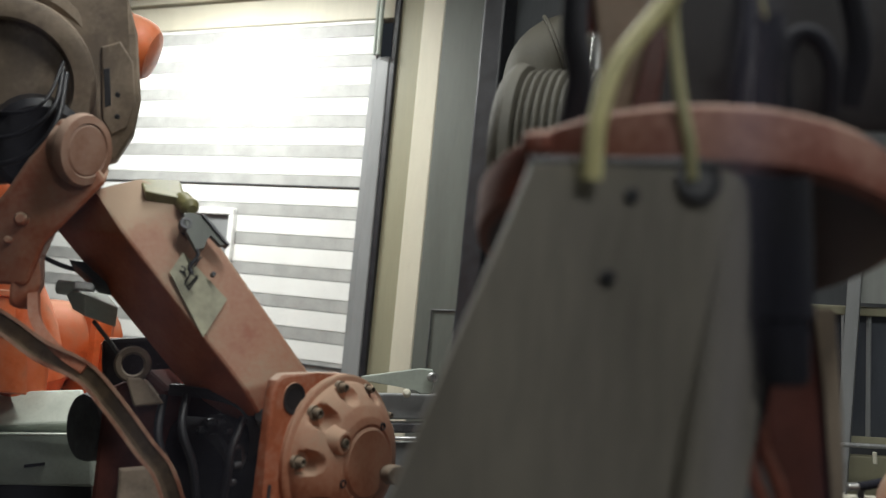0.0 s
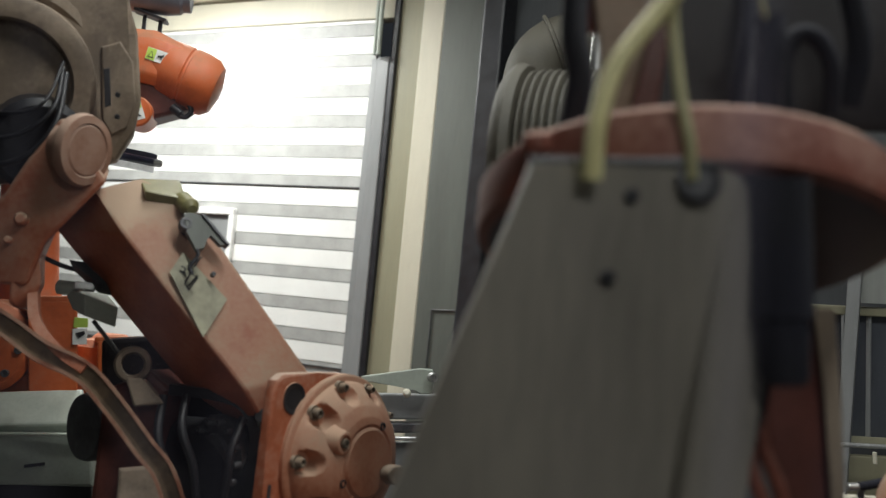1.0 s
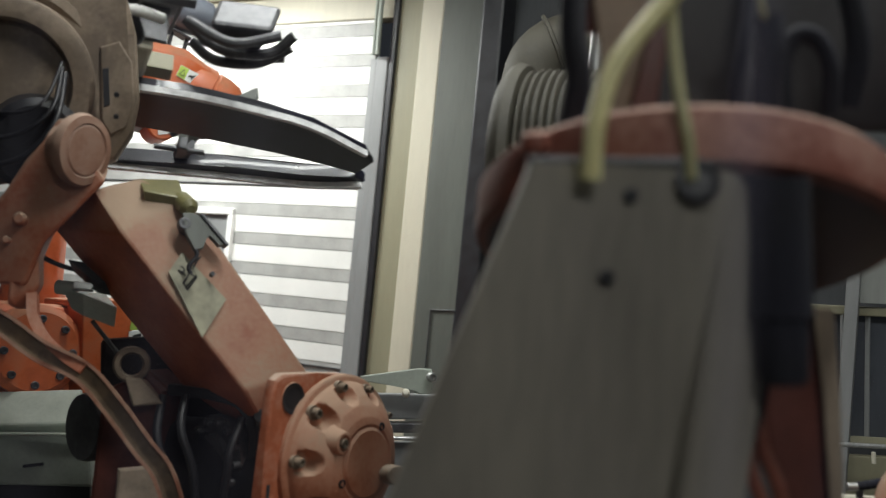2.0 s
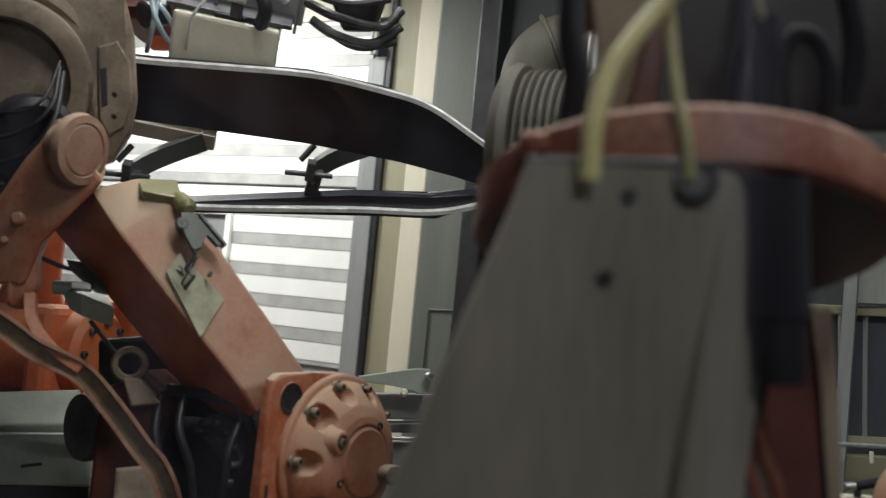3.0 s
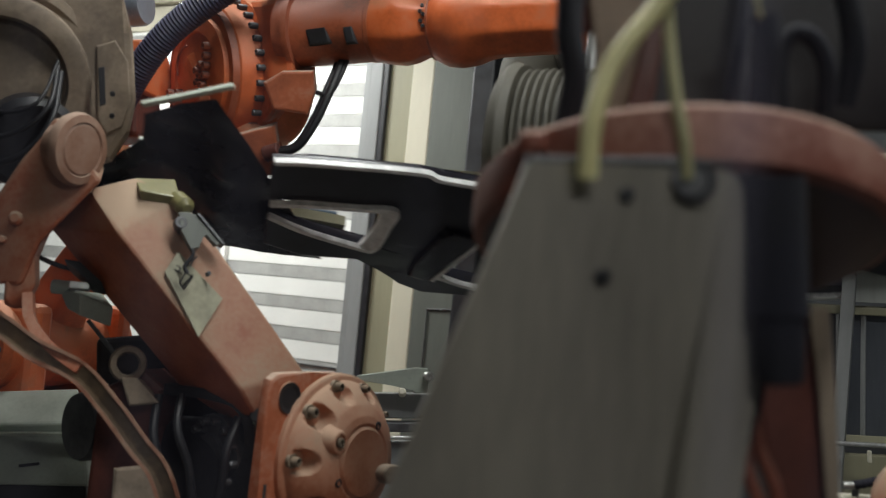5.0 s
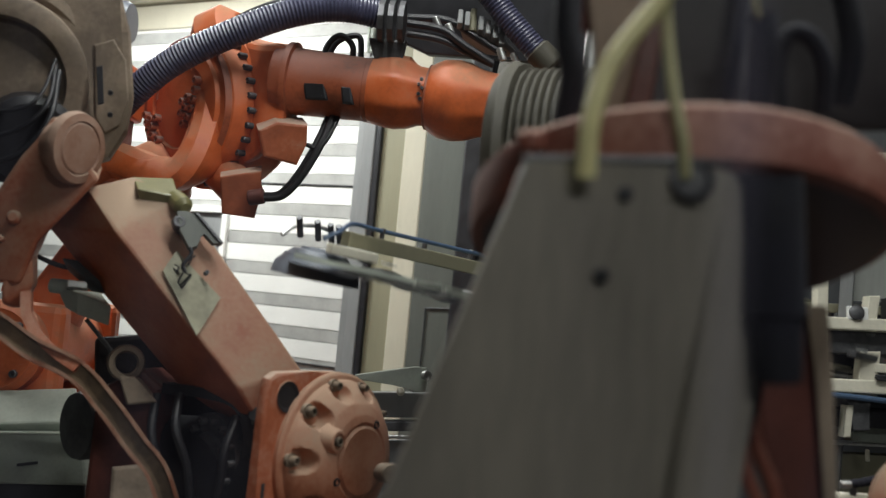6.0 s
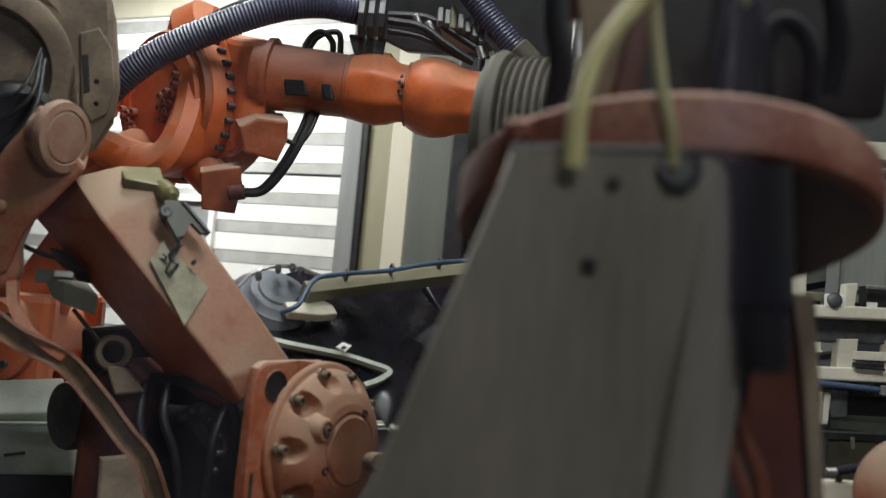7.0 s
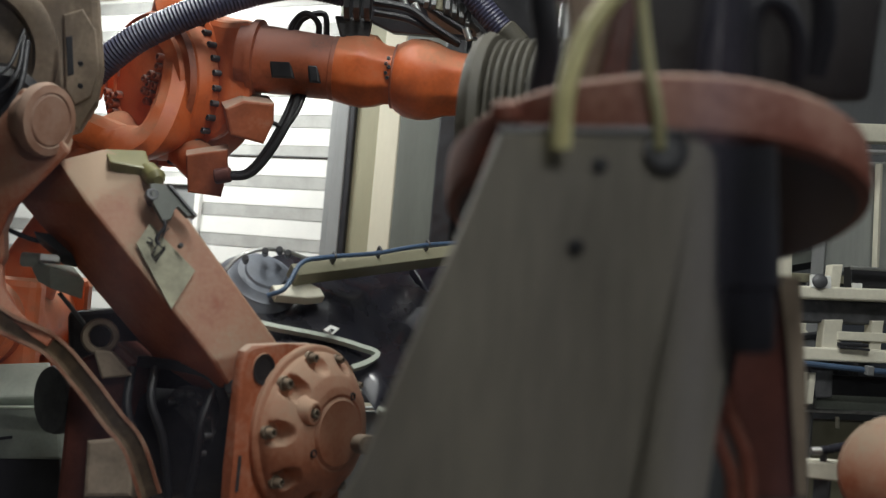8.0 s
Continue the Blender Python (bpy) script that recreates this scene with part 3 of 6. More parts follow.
bm = B()
NA = 216
radii = [0.05, 0.1, 0.112, 0.117, 0.121, 0.127] + [0.127 + 0.131 * (i + 1) / 44 for i in range(44)] + [0.262, 0.270, 0.276, 0.280]
hub = bm.verts.new(GC @ Vector((0, 0, 0.116)))
loops = []
for r in radii:
    loops.append([bm.verts.new(GC @ Vector((r * math.cos(a), r * math.sin(a), dome_height(r * math.cos(a), r * math.sin(a))))) for a in (2 * math.pi * k / NA for k in range(NA))])
loops.append([bm.verts.new(GC @ Vector((0.281 * math.cos(a), 0.281 * math.sin(a), -0.03))) for a in (2 * math.pi * k / NA for k in range(NA))])
for k in range(NA):
    bm.faces.new((hub, loops[0][k], loops[0][(k + 1) % NA]))
for p, q in zip(loops, loops[1:]):
    for k in range(NA):
        bm.faces.new((p[k], q[k], q[(k + 1) % NA], p[(k + 1) % NA]))
gcov = part("gear_cover", bm, gear_paint, ra, "round dusty gear cover with bolt pockets")
part("hub_plate", lathe(B(), GC @ pose(0, 0, 0.108), [(0, 0), (0.112, 0), (0.112, 0.008), (0.108, 0.012), (0, 0.013)], 56), gear_paint, gcov, "flat round hub plate")
for x, y, r, fl in POCKETS:
    part("washer", lathe(B(), GC @ pose(x, y, fl), [(0, -0.01), (r * 0.62, -0.01), (r * 0.62, 0.004), (0, 0.004)], 22), beige_dusty, gcov)
    part("bolt", cap_bolt(B(), GC @ pose(x, y, fl + 0.004), r * 0.44, 0.024), old_bolt, gcov)
for x, y in ((0.067, 0.116), (-0.118, -0.056)):
    part("plug_hole", lathe(B(), GC @ pose(x, y, 0.104), [(0, 0), (0.013, 0), (0.014, 0.010), (0.010, 0.012), (0.008, 0.006), (0, 0.006)], 18), black_rubber, gcov)
part("boss", lathe(B(), GC @ pose(-0.128, 0.072, 0.07), [(0.054, 0.0), (0.046, 0.02), (0.038, 0.042), (0.034, 0.048), (0.026, 0.049), (0.024, 0.040), (0, 0.040)], 32), gear_paint, gcov)
part("bolt", cap_bolt(B(), GC @ pose(-0.128, 0.072, 0.110), 0.016, 0.014), old_bolt, gcov)
part("plug", rod(B(), (-1.663, 2.896, 0.924), (-1.587, 2.822, 0.941), 0.032), beige_dusty, gcov)
part("plug", rod(B(), (-2.108, 2.786, 1.066), (-2.084, 2.730, 1.070), 0.024), dark_steel, ra)
# dark works under the arm
bm = B()
rod(bm, (-2.092, 2.969, 0.827), (-2.631, 2.889, 0.789), 0.20, seg=40)
part("shoulder_gear", bm, black_rubber, ra)
for i in range(13):
    a = 2 * math.pi * i / 13
    m = axis((-2.303, 2.785, 0.887), (-2.339, 2.652, 0.882))
    part("bolt", cap_bolt(B(), m @ Matrix.Translation((0.13 * math.cos(a), 0.13 * math.sin(a), 0)), 0.014, 0.02), dark_steel, ra)
part("gear_flange", lathe(B(), axis((-2.316, 2.800, 0.884), (-2.352, 2.668, 0.879)), [(0, -0.1), (0.155, -0.1), (0.155, 0.0), (0.09, 0.004), (0.085, 0.02), (0, 0.02)], 40), dark_steel, ra)
part("boot", sweep(B(), [(-2.474, 2.702, 1.111), (-2.284, 2.735, 1.110), (-2.187, 2.766, 1.082), (-2.150, 2.792, 0.982), (-2.167, 2.802, 0.852), (-2.190, 2.812, 0.691)], [(-0.02, -0.10), (0.016, -0.10), (0.016, 0.02), (-0.02, 0.02)], (0.546, -0.836, 0.052), 6), black_rubber, ra, "black rubber sealing lip")
for pts in ([(-2.352, 2.654, 1.108), (-2.317, 2.611, 1.000), (-2.276, 2.641, 0.871), (-2.265, 2.682, 0.677)], [(-2.448, 2.649, 1.096), (-2.415, 2.606, 0.967), (-2.372, 2.639, 0.817), (-2.360, 2.678, 0.660)], [(-2.163, 2.735, 1.052), (-2.155, 2.678, 0.943), (-2.160, 2.682, 0.847), (-2.193, 2.697, 0.689)]):
    part("cable", tube(B(), pts, 0.015, 10), black_rubber, ra)
# dark block added to close the gap where the bright door showed through
part("rear_casting", loft(B(), [[(-2.895, 2.764, 1.250), (-2.613, 2.911, 1.302), (-2.700, 3.058, 1.296), (-3.025, 2.889, 1.239)], [(-2.881, 2.788, 0.994), (-2.315, 3.082, 1.097), (-2.419, 3.221, 1.079), (-3.010, 2.914, 0.971)], [(-2.851, 2.836, 0.482), (-2.246, 3.154, 0.546), (-2.347, 3.296, 0.503), (-2.979, 2.964, 0.436)]], 0.02), dark_casting, ra, "dark casting assumed behind the shoulder")
# this casting is dark red where the robot around it is orange
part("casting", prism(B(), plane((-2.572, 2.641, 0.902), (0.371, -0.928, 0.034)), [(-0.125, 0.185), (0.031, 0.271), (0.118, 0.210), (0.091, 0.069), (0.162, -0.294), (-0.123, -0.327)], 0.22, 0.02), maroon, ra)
part("casting_block", prism(B(), plane((-2.445, 2.555, 0.814), (0.517, -0.813, 0.270)), [(-0.066, 0.036), (0.047, 0.056), (0.099, -0.030), (0.107, -0.140), (-0.049, -0.151)], 0.12, 0.014), beige_dusty, ra)
bm = B()
lathe(bm, plane((-2.533, 2.574, 1.195), (0.746, -0.660, 0.085)), [(0.040, -0.04), (0.056, -0.044), (0.064, -0.025), (0.058, -0.004), (0.042, 0.0), (0.036, -0.02), (0.040, -0.04)], 36, close=False)
part("lifting_eye", bm, beige_dusty, ra, "lifting eye on the casting")
part("eye_shank", loft(B(), [[(-2.540, 2.551, 1.150), (-2.488, 2.578, 1.152), (-2.543, 2.663, 1.139), (-2.600, 2.633, 1.141)], [(-2.496, 2.558, 1.055), (-2.418, 2.621, 1.072), (-2.500, 2.737, 1.056), (-2.606, 2.682, 1.035)]], 0.008), beige_dusty, ra)
bm = B()
lathe(bm, axis((-2.769, 2.817, 0.939), (-2.812, 2.647, 0.936)), [(0, -0.1), (0.125, -0.1), (0.125, 0.16), (0.118, 0.18), (0.06, 0.185), (0, 0.185)], 40)
part("motor", bm, dark_steel, ra, "dark grey cylindrical motor")
part("pedestal", lathe(B(), pose(*(-2.407, 2.906, -0.111)) @ Matrix.Translation((0, 0, 0)), [(0, -0.02), (0.36, -0.02), (0.36, 0.1), (0.30, 0.16), (0.28, 0.45), (0, 0.45)], 40), orange_dusty, ra)

# valve block and wires beside the arm
vb = thing("valve_block", "grey-green valve block with plugs and thin wires", "valve block", (-2.815, 2.618, 1.369))
part("block", loft(B(), [[(-2.890, 2.551, 1.428), (-2.758, 2.531, 1.420), (-2.710, 2.650, 1.379), (-2.863, 2.736, 1.423)], [(-2.857, 2.573, 1.358), (-2.754, 2.539, 1.341), (-2.715, 2.652, 1.307), (-2.858, 2.744, 1.339)]], 0.006), green_grey, vb)
part("plug", rod(B(), (-2.909, 2.541, 1.434), (-2.843, 2.576, 1.433), 0.026), green_grey, vb)
part("plug", box(B(), plane((-2.791, 2.558, 1.444), (0.679, -0.716, 0.161)), 0.07, 0.028, 0.05), steel, vb)
part("wire", tube(B(), [(-2.968, 2.445, 1.561), (-2.895, 2.486, 1.525), (-2.855, 2.543, 1.505), (-2.823, 2.605, 1.502)], 0.009, 8), black_rubber, vb)
part("wire", tube(B(), [(-2.788, 2.612, 1.324), (-2.739, 2.642, 1.264), (-2.693, 2.670, 1.207)], 0.008, 8), dark_steel, vb)
part("cable_boot", loft(B(), [[(-2.802, 2.478, 1.538), (-2.733, 2.492, 1.535), (-2.767, 2.557, 1.482), (-2.861, 2.562, 1.496)], [(-2.710, 2.532, 1.464), (-2.659, 2.536, 1.468), (-2.692, 2.601, 1.419), (-2.776, 2.613, 1.423)]], 0.008), black_rubber, vb)

# ---- robot very near ----
rc = thing("grey_covered_robot", "near orange robot with a tapered grey sheet cover and hoses", "robot", (-0.340, 1.610, 0.081))
bm = B()
prism(bm, plane((-0.432, 1.355, 1.555), (0.505, -0.858, -0.092)), [(-0.143, 0.158), (-0.002, 0.170), (0.145, 0.182), (0.143, 0.142), (0.108, -0.477), (-0.381, -0.517), (-0.295, -0.334), (-0.233, -0.134), (-0.164, 0.080)], 0.03, 0.006)
cov = part("tapered_cover", bm, grey_cover, rc, "tapered grey sheet-metal cover")
bm = B()
prism(bm, plane((-0.277, 1.464, 1.492), (0.799, -0.599, -0.051)), [(-0.054, 0.243), (-0.026, 0.216), (0.044, -0.071), (0.028, -0.406), (-0.092, -0.400), (-0.054, 0.204)], 0.03, 0.006)
part("cover_flank", bm, grey_cover, rc, "folded flank of the grey cover")
part("cover_lip", beam(B(), (-0.556, 1.274, 1.713), (-0.293, 1.411, 1.737), 0.012, 0.012), dark_steel, rc)
for a in ((-0.424, 1.342, 1.677), (-0.447, 1.337, 1.560)):
    part("screw", cap_bolt(B(), plane(a, (0.505, -0.858, -0.092)), 0.011, 0.004), black_rubber, cov)
part("cable_gland", lathe(B(), plane((-0.343, 1.384, 1.705), (0.490, -0.867, 0.096)), [(0, 0), (0.032, 0), (0.031, 0.006), (0.022, 0.008), (0.02, 0.004), (0, 0.004)], 30), black_rubber, cov, "dark round cable gland")
bm = B()
RC = (-0.442, 1.707, 1.644)
M = axis(RC, tuple(Vector(RC) + Vector((-0.147, 0.236, 0.961))))
lathe(bm, M, [(0.20, -0.006), (0.335, -0.012), (0.354, -0.004), (0.358, 0.02), (0.356, 0.076), (0.346, 0.087), (0.20, 0.090)], 80, close=False)
ring = part("swivel_ring", bm, ring_paint, rc, "wide orange swivel ring, dusty on its rim")
# disc under the ring, coloured dark red to hold the underside's shade
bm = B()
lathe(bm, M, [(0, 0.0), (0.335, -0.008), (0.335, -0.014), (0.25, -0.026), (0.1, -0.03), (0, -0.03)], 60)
part("ring_underside", bm, mat("shaded_dark_red_underside", (0.028, 0.012, 0.014), 0.5, vary=0.3, scale=6), ring, "underside in dark red that carries its shade")
part("ring_lug", rod(B(), (-0.590, 1.370, 1.774), (-0.587, 1.375, 1.738), 0.022, bev=0.4), ring_paint, ring)
for pts, r in (([(-0.359, 1.321, 1.985), (-0.397, 1.305, 1.925), (-0.439, 1.276, 1.846), (-0.456, 1.266, 1.766), (-0.463, 1.284, 1.691)], 0.0135),
               ([(-0.401, 1.366, 1.995), (-0.390, 1.366, 1.913), (-0.371, 1.359, 1.821), (-0.354, 1.361, 1.758), (-0.349, 1.372, 1.706)], 0.0085),
               ([(-0.299, 1.453, 2.018), (-0.289, 1.461, 1.977), (-0.286, 1.475, 1.963)], 0.004)):
    part("hose", tube(B(), pts, r, 14), dull_hose if r < 0.009 else yellow_hose, rc, "dull olive air hose" if r < 0.009 else "pale yellow air hose")
# arm castings over the ring
part("arm_rib", loft(B(), [[(-0.578, 1.555, 1.827), (-0.495, 1.554, 1.827), (-0.510, 1.680, 1.853), (-0.595, 1.658, 1.849)], [(-0.565, 1.556, 1.927), (-0.480, 1.556, 1.925), (-0.498, 1.680, 1.958), (-0.583, 1.658, 1.955)], [(-0.592, 1.531, 2.085), (-0.456, 1.558, 2.084), (-0.473, 1.683, 2.129), (-0.610, 1.633, 2.122)]], 0.01), tan_dust, rc)
part("arm_casting", loft(B(), [[(-0.505, 1.571, 1.826), (-0.332, 1.662, 1.844), (-0.367, 1.890, 1.891), (-0.563, 1.787, 1.870)], [(-0.487, 1.573, 1.948), (-0.343, 1.648, 1.964), (-0.380, 1.874, 2.027), (-0.543, 1.789, 2.010)], [(-0.487, 1.564, 2.088), (-0.335, 1.644, 2.104), (-0.370, 1.869, 2.186), (-0.543, 1.779, 2.168)]], 0.02), dark_casting, rc)
part("arm_web", loft(B(), [[(-0.501, 1.528, 1.821), (-0.461, 1.549, 1.826), (-0.469, 1.579, 1.832), (-0.510, 1.557, 1.827)], [(-0.477, 1.532, 1.965), (-0.449, 1.547, 1.968), (-0.457, 1.576, 1.976), (-0.486, 1.561, 1.973)], [(-0.459, 1.535, 2.076), (-0.443, 1.543, 2.077), (-0.451, 1.572, 2.088), (-0.467, 1.563, 2.086)]], 0.004), maroon, rc)
part("arm_block", loft(B(), [[(-0.634, 1.561, 1.982), (-0.519, 1.577, 1.976), (-0.559, 1.712, 2.020), (-0.667, 1.655, 2.011)], [(-0.638, 1.551, 2.105), (-0.518, 1.569, 2.102), (-0.562, 1.702, 2.153), (-0.672, 1.644, 2.141)]], 0.015), maroon, rc)
part("arm_tower", loft(B(), [[(-0.363, 1.848, 1.867), (-0.122, 1.975, 1.892), (-0.137, 2.224, 1.942), (-0.409, 2.082, 1.913)], [(-0.395, 1.811, 2.189), (-0.104, 1.964, 2.220), (-0.117, 2.212, 2.311), (-0.445, 2.039, 2.276)]], 0.02), dark_casting, rc)
for pts, r in (([(-0.593, 1.487, 2.051), (-0.584, 1.476, 1.953), (-0.572, 1.487, 1.882), (-0.587, 1.506, 1.803)], 0.022),
               ([(-0.338, 1.599, 2.070), (-0.335, 1.584, 1.973), (-0.342, 1.585, 1.901), (-0.349, 1.607, 1.851)], 0.011),
               ([(-0.285, 1.497, 1.972), (-0.279, 1.504, 1.922), (-0.286, 1.526, 1.868), (-0.285, 1.552, 1.821)], 0.022),
               ([(-0.276, 1.646, 1.859), (-0.283, 1.636, 1.940), (-0.267, 1.642, 1.985), (-0.237, 1.658, 1.981), (-0.216, 1.673, 1.938), (-0.216, 1.699, 1.870)], 0.015),
               ([(-0.209, 1.733, 2.107), (-0.186, 1.753, 1.996), (-0.199, 1.775, 1.896)], 0.022)):
    part("cable", tube(B(), pts, r, 14), navy, rc, "thick navy cable")
part("connector", lathe(B(), axis((-0.243, 1.445, 1.722), (-0.221, 1.475, 1.435)), [(0, 0), (0.040, 0), (0.042, 0.195), (0.036, 0.20), (0.034, 0.28), (0.030, 0.29), (0, 0.29)], 32), navy, rc, "thick dark cable plug")
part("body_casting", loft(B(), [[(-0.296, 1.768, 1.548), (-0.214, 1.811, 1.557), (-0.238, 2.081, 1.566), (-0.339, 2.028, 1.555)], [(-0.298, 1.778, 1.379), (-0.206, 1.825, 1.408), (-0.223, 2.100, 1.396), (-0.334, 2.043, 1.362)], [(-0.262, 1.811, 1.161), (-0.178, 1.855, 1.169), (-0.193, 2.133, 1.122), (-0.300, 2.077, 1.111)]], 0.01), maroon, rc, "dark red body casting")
# beige strip: the body's lit edge put into a lighter colour
part("body_lit_edge", loft(B(), [[(-0.229, 1.769, 1.554), (-0.203, 1.839, 1.559), (-0.212, 1.925, 1.561), (-0.242, 1.909, 1.558)], [(-0.205, 1.791, 1.409), (-0.186, 1.858, 1.409), (-0.194, 1.945, 1.405), (-0.220, 1.931, 1.402)], [(-0.177, 1.821, 1.175), (-0.163, 1.885, 1.167), (-0.171, 1.973, 1.152), (-0.189, 1.964, 1.150)]], 0.008), beige_dusty, rc)
part("pipe", tube(B(), [(-0.267, 1.562, 1.461), (-0.274, 1.563, 1.392), (-0.290, 1.559, 1.313), (-0.302, 1.560, 1.193)], 0.016, 14), navy, rc)
for pts in ([(-0.288, 1.670, 1.367), (-0.276, 1.680, 1.314), (-0.250, 1.697, 1.253), (-0.238, 1.709, 1.172)], [(-0.299, 1.667, 1.329), (-0.290, 1.675, 1.276), (-0.269, 1.689, 1.224), (-0.262, 1.697, 1.170)]):
    part("strut", tube(B(), pts, 0.012, 12), ring_paint, rc)
part("foot", lathe(B(), pose(*(-0.352, 1.664, 0.034)), [(0, -0.02), (0.32, -0.02), (0.32, 0.05), (0.16, 0.1), (0.16, 0.85), (0, 0.85)], 40), maroon, rc)

# dusty round robot joint low beside the near robot
rd = thing("robot_joint", "dusty orange round robot joint housing", "robot joint", (-0.042, 3.009, 0.207))
part("housing", lathe(B(), axis((-0.025, 3.191, 1.048), (-0.084, 2.759, 1.112)), [(0, -0.2), (0.16, -0.2), (0.165, 0.1), (0.14, 0.19), (0.08, 0.23), (0, 0.24)], 40), orange_dusty, rd)
part("band", lathe(B(), axis((-0.025, 3.191, 1.048), (-0.084, 2.759, 1.112)), [(0.168, -0.02), (0.172, 0.0), (0.172, 0.05), (0.166, 0.07)], 40, close=False), beige_dusty, rd)
part("end_cap", rod(B(), (0.02, 2.98, 1.06), (0.075, 2.93, 1.06), 0.10, bev=0.3), ring_paint, rd, "dark orange end cap")
part("bolt", cap_bolt(B(), axis((0.075, 2.93, 1.10), (0.11, 2.90, 1.10)), 0.014, 0.014), steel, rd)
part("stand", rod(B(), tuple(Vector((-0.057, 3.174, 1.060)) * Vector((1, 1, 0))), (-0.055, 3.177, 1.029), 0.12), maroon, rd)

cb = thing("cable_box", "cream junction box with a grey cable plug on a post", "junction box", (-0.262, 3.485, 0))
part("box_body", loft(B(), [[(-0.309, 3.460, 1.011), (-0.200, 3.513, 1.015), (-0.230, 3.580, 1.015), (-0.340, 3.525, 1.011)], [(-0.307, 3.463, 0.955), (-0.198, 3.516, 0.952), (-0.228, 3.583, 0.952), (-0.338, 3.528, 0.955)]], 0.006), frame_cream, cb)
part("plug", rod(B(), (-0.306, 3.460, 1.045), (-0.270, 3.477, 1.050), 0.013), steel, cb, "bright metal plug")
part("cable", tube(B(), [(-0.276, 3.474, 1.050), (-0.25, 3.487, 1.056), (-0.223, 3.500, 1.065), (-0.15, 3.54, 1.09)], 0.015, 10, ribs=60), navy, cb)
part("bracket", beam(B(), (-0.270, 3.50, 1.01), (-0.268, 3.50, 1.05), 0.03, 0.02), dark_steel, cb)
part("post", beam(B(), (-0.268, 3.52, 0.96), (-0.268, 3.52, 0), 0.05, 0.05), dark_steel, cb)

# ---- machine bed and low structures behind ----
bed = thing("machine_bed", "pale green-grey steel machine bed", "machine bed", tuple(Vector((-3.776, 3.258, 0.751)) * Vector((1, 1, 0))))
# top and lip use a paler green-grey than the rail: overhead light in the colour
part("top_beam", prism(B(), plane((-3.584, 3.079, 0.888), (0.262, -0.589, 0.764)), [(-0.902, -0.058), (0.164, 0.136), (0.259, -0.058), (-0.777, -0.255)], 0.10, 0.012), pale_green_grey, bed)
part("front_rail", prism(B(), plane((-3.458, 2.998, 0.717), (0.504, -0.862, 0.048)), [(-0.894, 0.007), (0.221, 0.095), (0.265, -0.124), (-0.863, -0.197)], 0.16, 0.012), green_grey, bed)
part("rail_lip", beam(B(), (-4.235, 2.550, 0.718), (-3.228, 3.080, 0.816), 0.03, 0.012), pale_green_grey, bed)
part("slot", prism(B(), plane((-3.443, 2.992, 0.668), (0.504, -0.862, 0.048)), [(-0.042, -0.006), (0.041, 0.011), (0.043, -0.001), (-0.040, -0.018)], 0.02, 0.001), black_rubber, bed)
part("skirt", prism(B(), plane((-3.477, 3.049, 0.470), (0.512, -0.857, -0.051)), [(-0.901, 0.044), (0.227, 0.121), (0.320, -0.582), (-0.831, -0.670)], 0.2, 0.01), black_rubber, bed)
part("leg", beam(B(), (-4.264, 3.189, 0.418), tuple(Vector((-4.264, 3.189, 0.418)) * Vector((1, 1, 0))), 0.16, 0.16), dark_steel, bed)
part("leg", beam(B(), (-3.741, 3.464, 0.473), tuple(Vector((-3.741, 3.464, 0.473)) * Vector((1, 1, 0))), 0.16, 0.16), dark_steel, bed)

lev = thing("clamp_frame", "grey steel clamp frame with a lever and a chrome rail", "clamp frame", tuple(Vector((-2.306, 4.257, 0.892)) * Vector((1, 1, 0))))
part("lever", prism(B(), plane((-2.292, 4.023, 1.131), (0.546, -0.836, 0.052)), [(-0.184, 0.007), (0.086, 0.067), (0.141, 0.067), (0.155, 0.032), (0.146, -0.047), (0.089, -0.052), (0.077, -0.032), (-0.024, -0.025), (-0.182, -0.013)], 0.05, 0.006), green_grey, lev)
part("lever_bolt", cap_bolt(B(), plane((-2.157, 4.070, 1.164), (0.828, -0.552, 0.093)), 0.022, 0.02), steel, lev)
part("knob", lathe(B(), plane((-2.246, 4.005, 1.083), (0.405, -0.843, 0.353)), [(0, -0.02), (0.018, -0.02), (0.018, 0.01), (0.012, 0.018), (0, 0.02)], 20), frame_cream, lev)
part("beam", prism(B(), plane((-2.264, 4.158, 1.011), (0.461, -0.886, 0.043)), [(-0.325, 0.033), (0.714, 0.110), (0.723, 0.005), (-0.313, -0.088)], 0.12, 0.008), jamb_grey, lev)
part("beam", prism(B(), plane((-2.239, 4.132, 0.915), (0.461, -0.886, 0.043)), [(-0.319, -0.004), (0.710, 0.088), (0.713, 0.041), (-0.314, -0.051)], 0.12, 0.008), dark_steel, lev)
part("chrome_rail", rod(B(), (-2.530, 3.914, 0.842), (-1.586, 4.410, 0.940), 0.009), bare_edge, lev, "bright chrome rail")
part("panel", prism(B(), plane((-2.263, 4.226, 0.659), (0.469, -0.882, -0.056)), [(-0.339, 0.152), (0.707, 0.240), (0.794, -0.682), (-0.251, -0.781)], 0.04, 0.008), jamb_grey, lev)
part("post", beam(B(), (-1.745, 4.598, 1.114), tuple(Vector((-1.745, 4.598, 1.114)) * Vector((1, 1, 0))), 0.1, 0.1), dark_steel, lev)

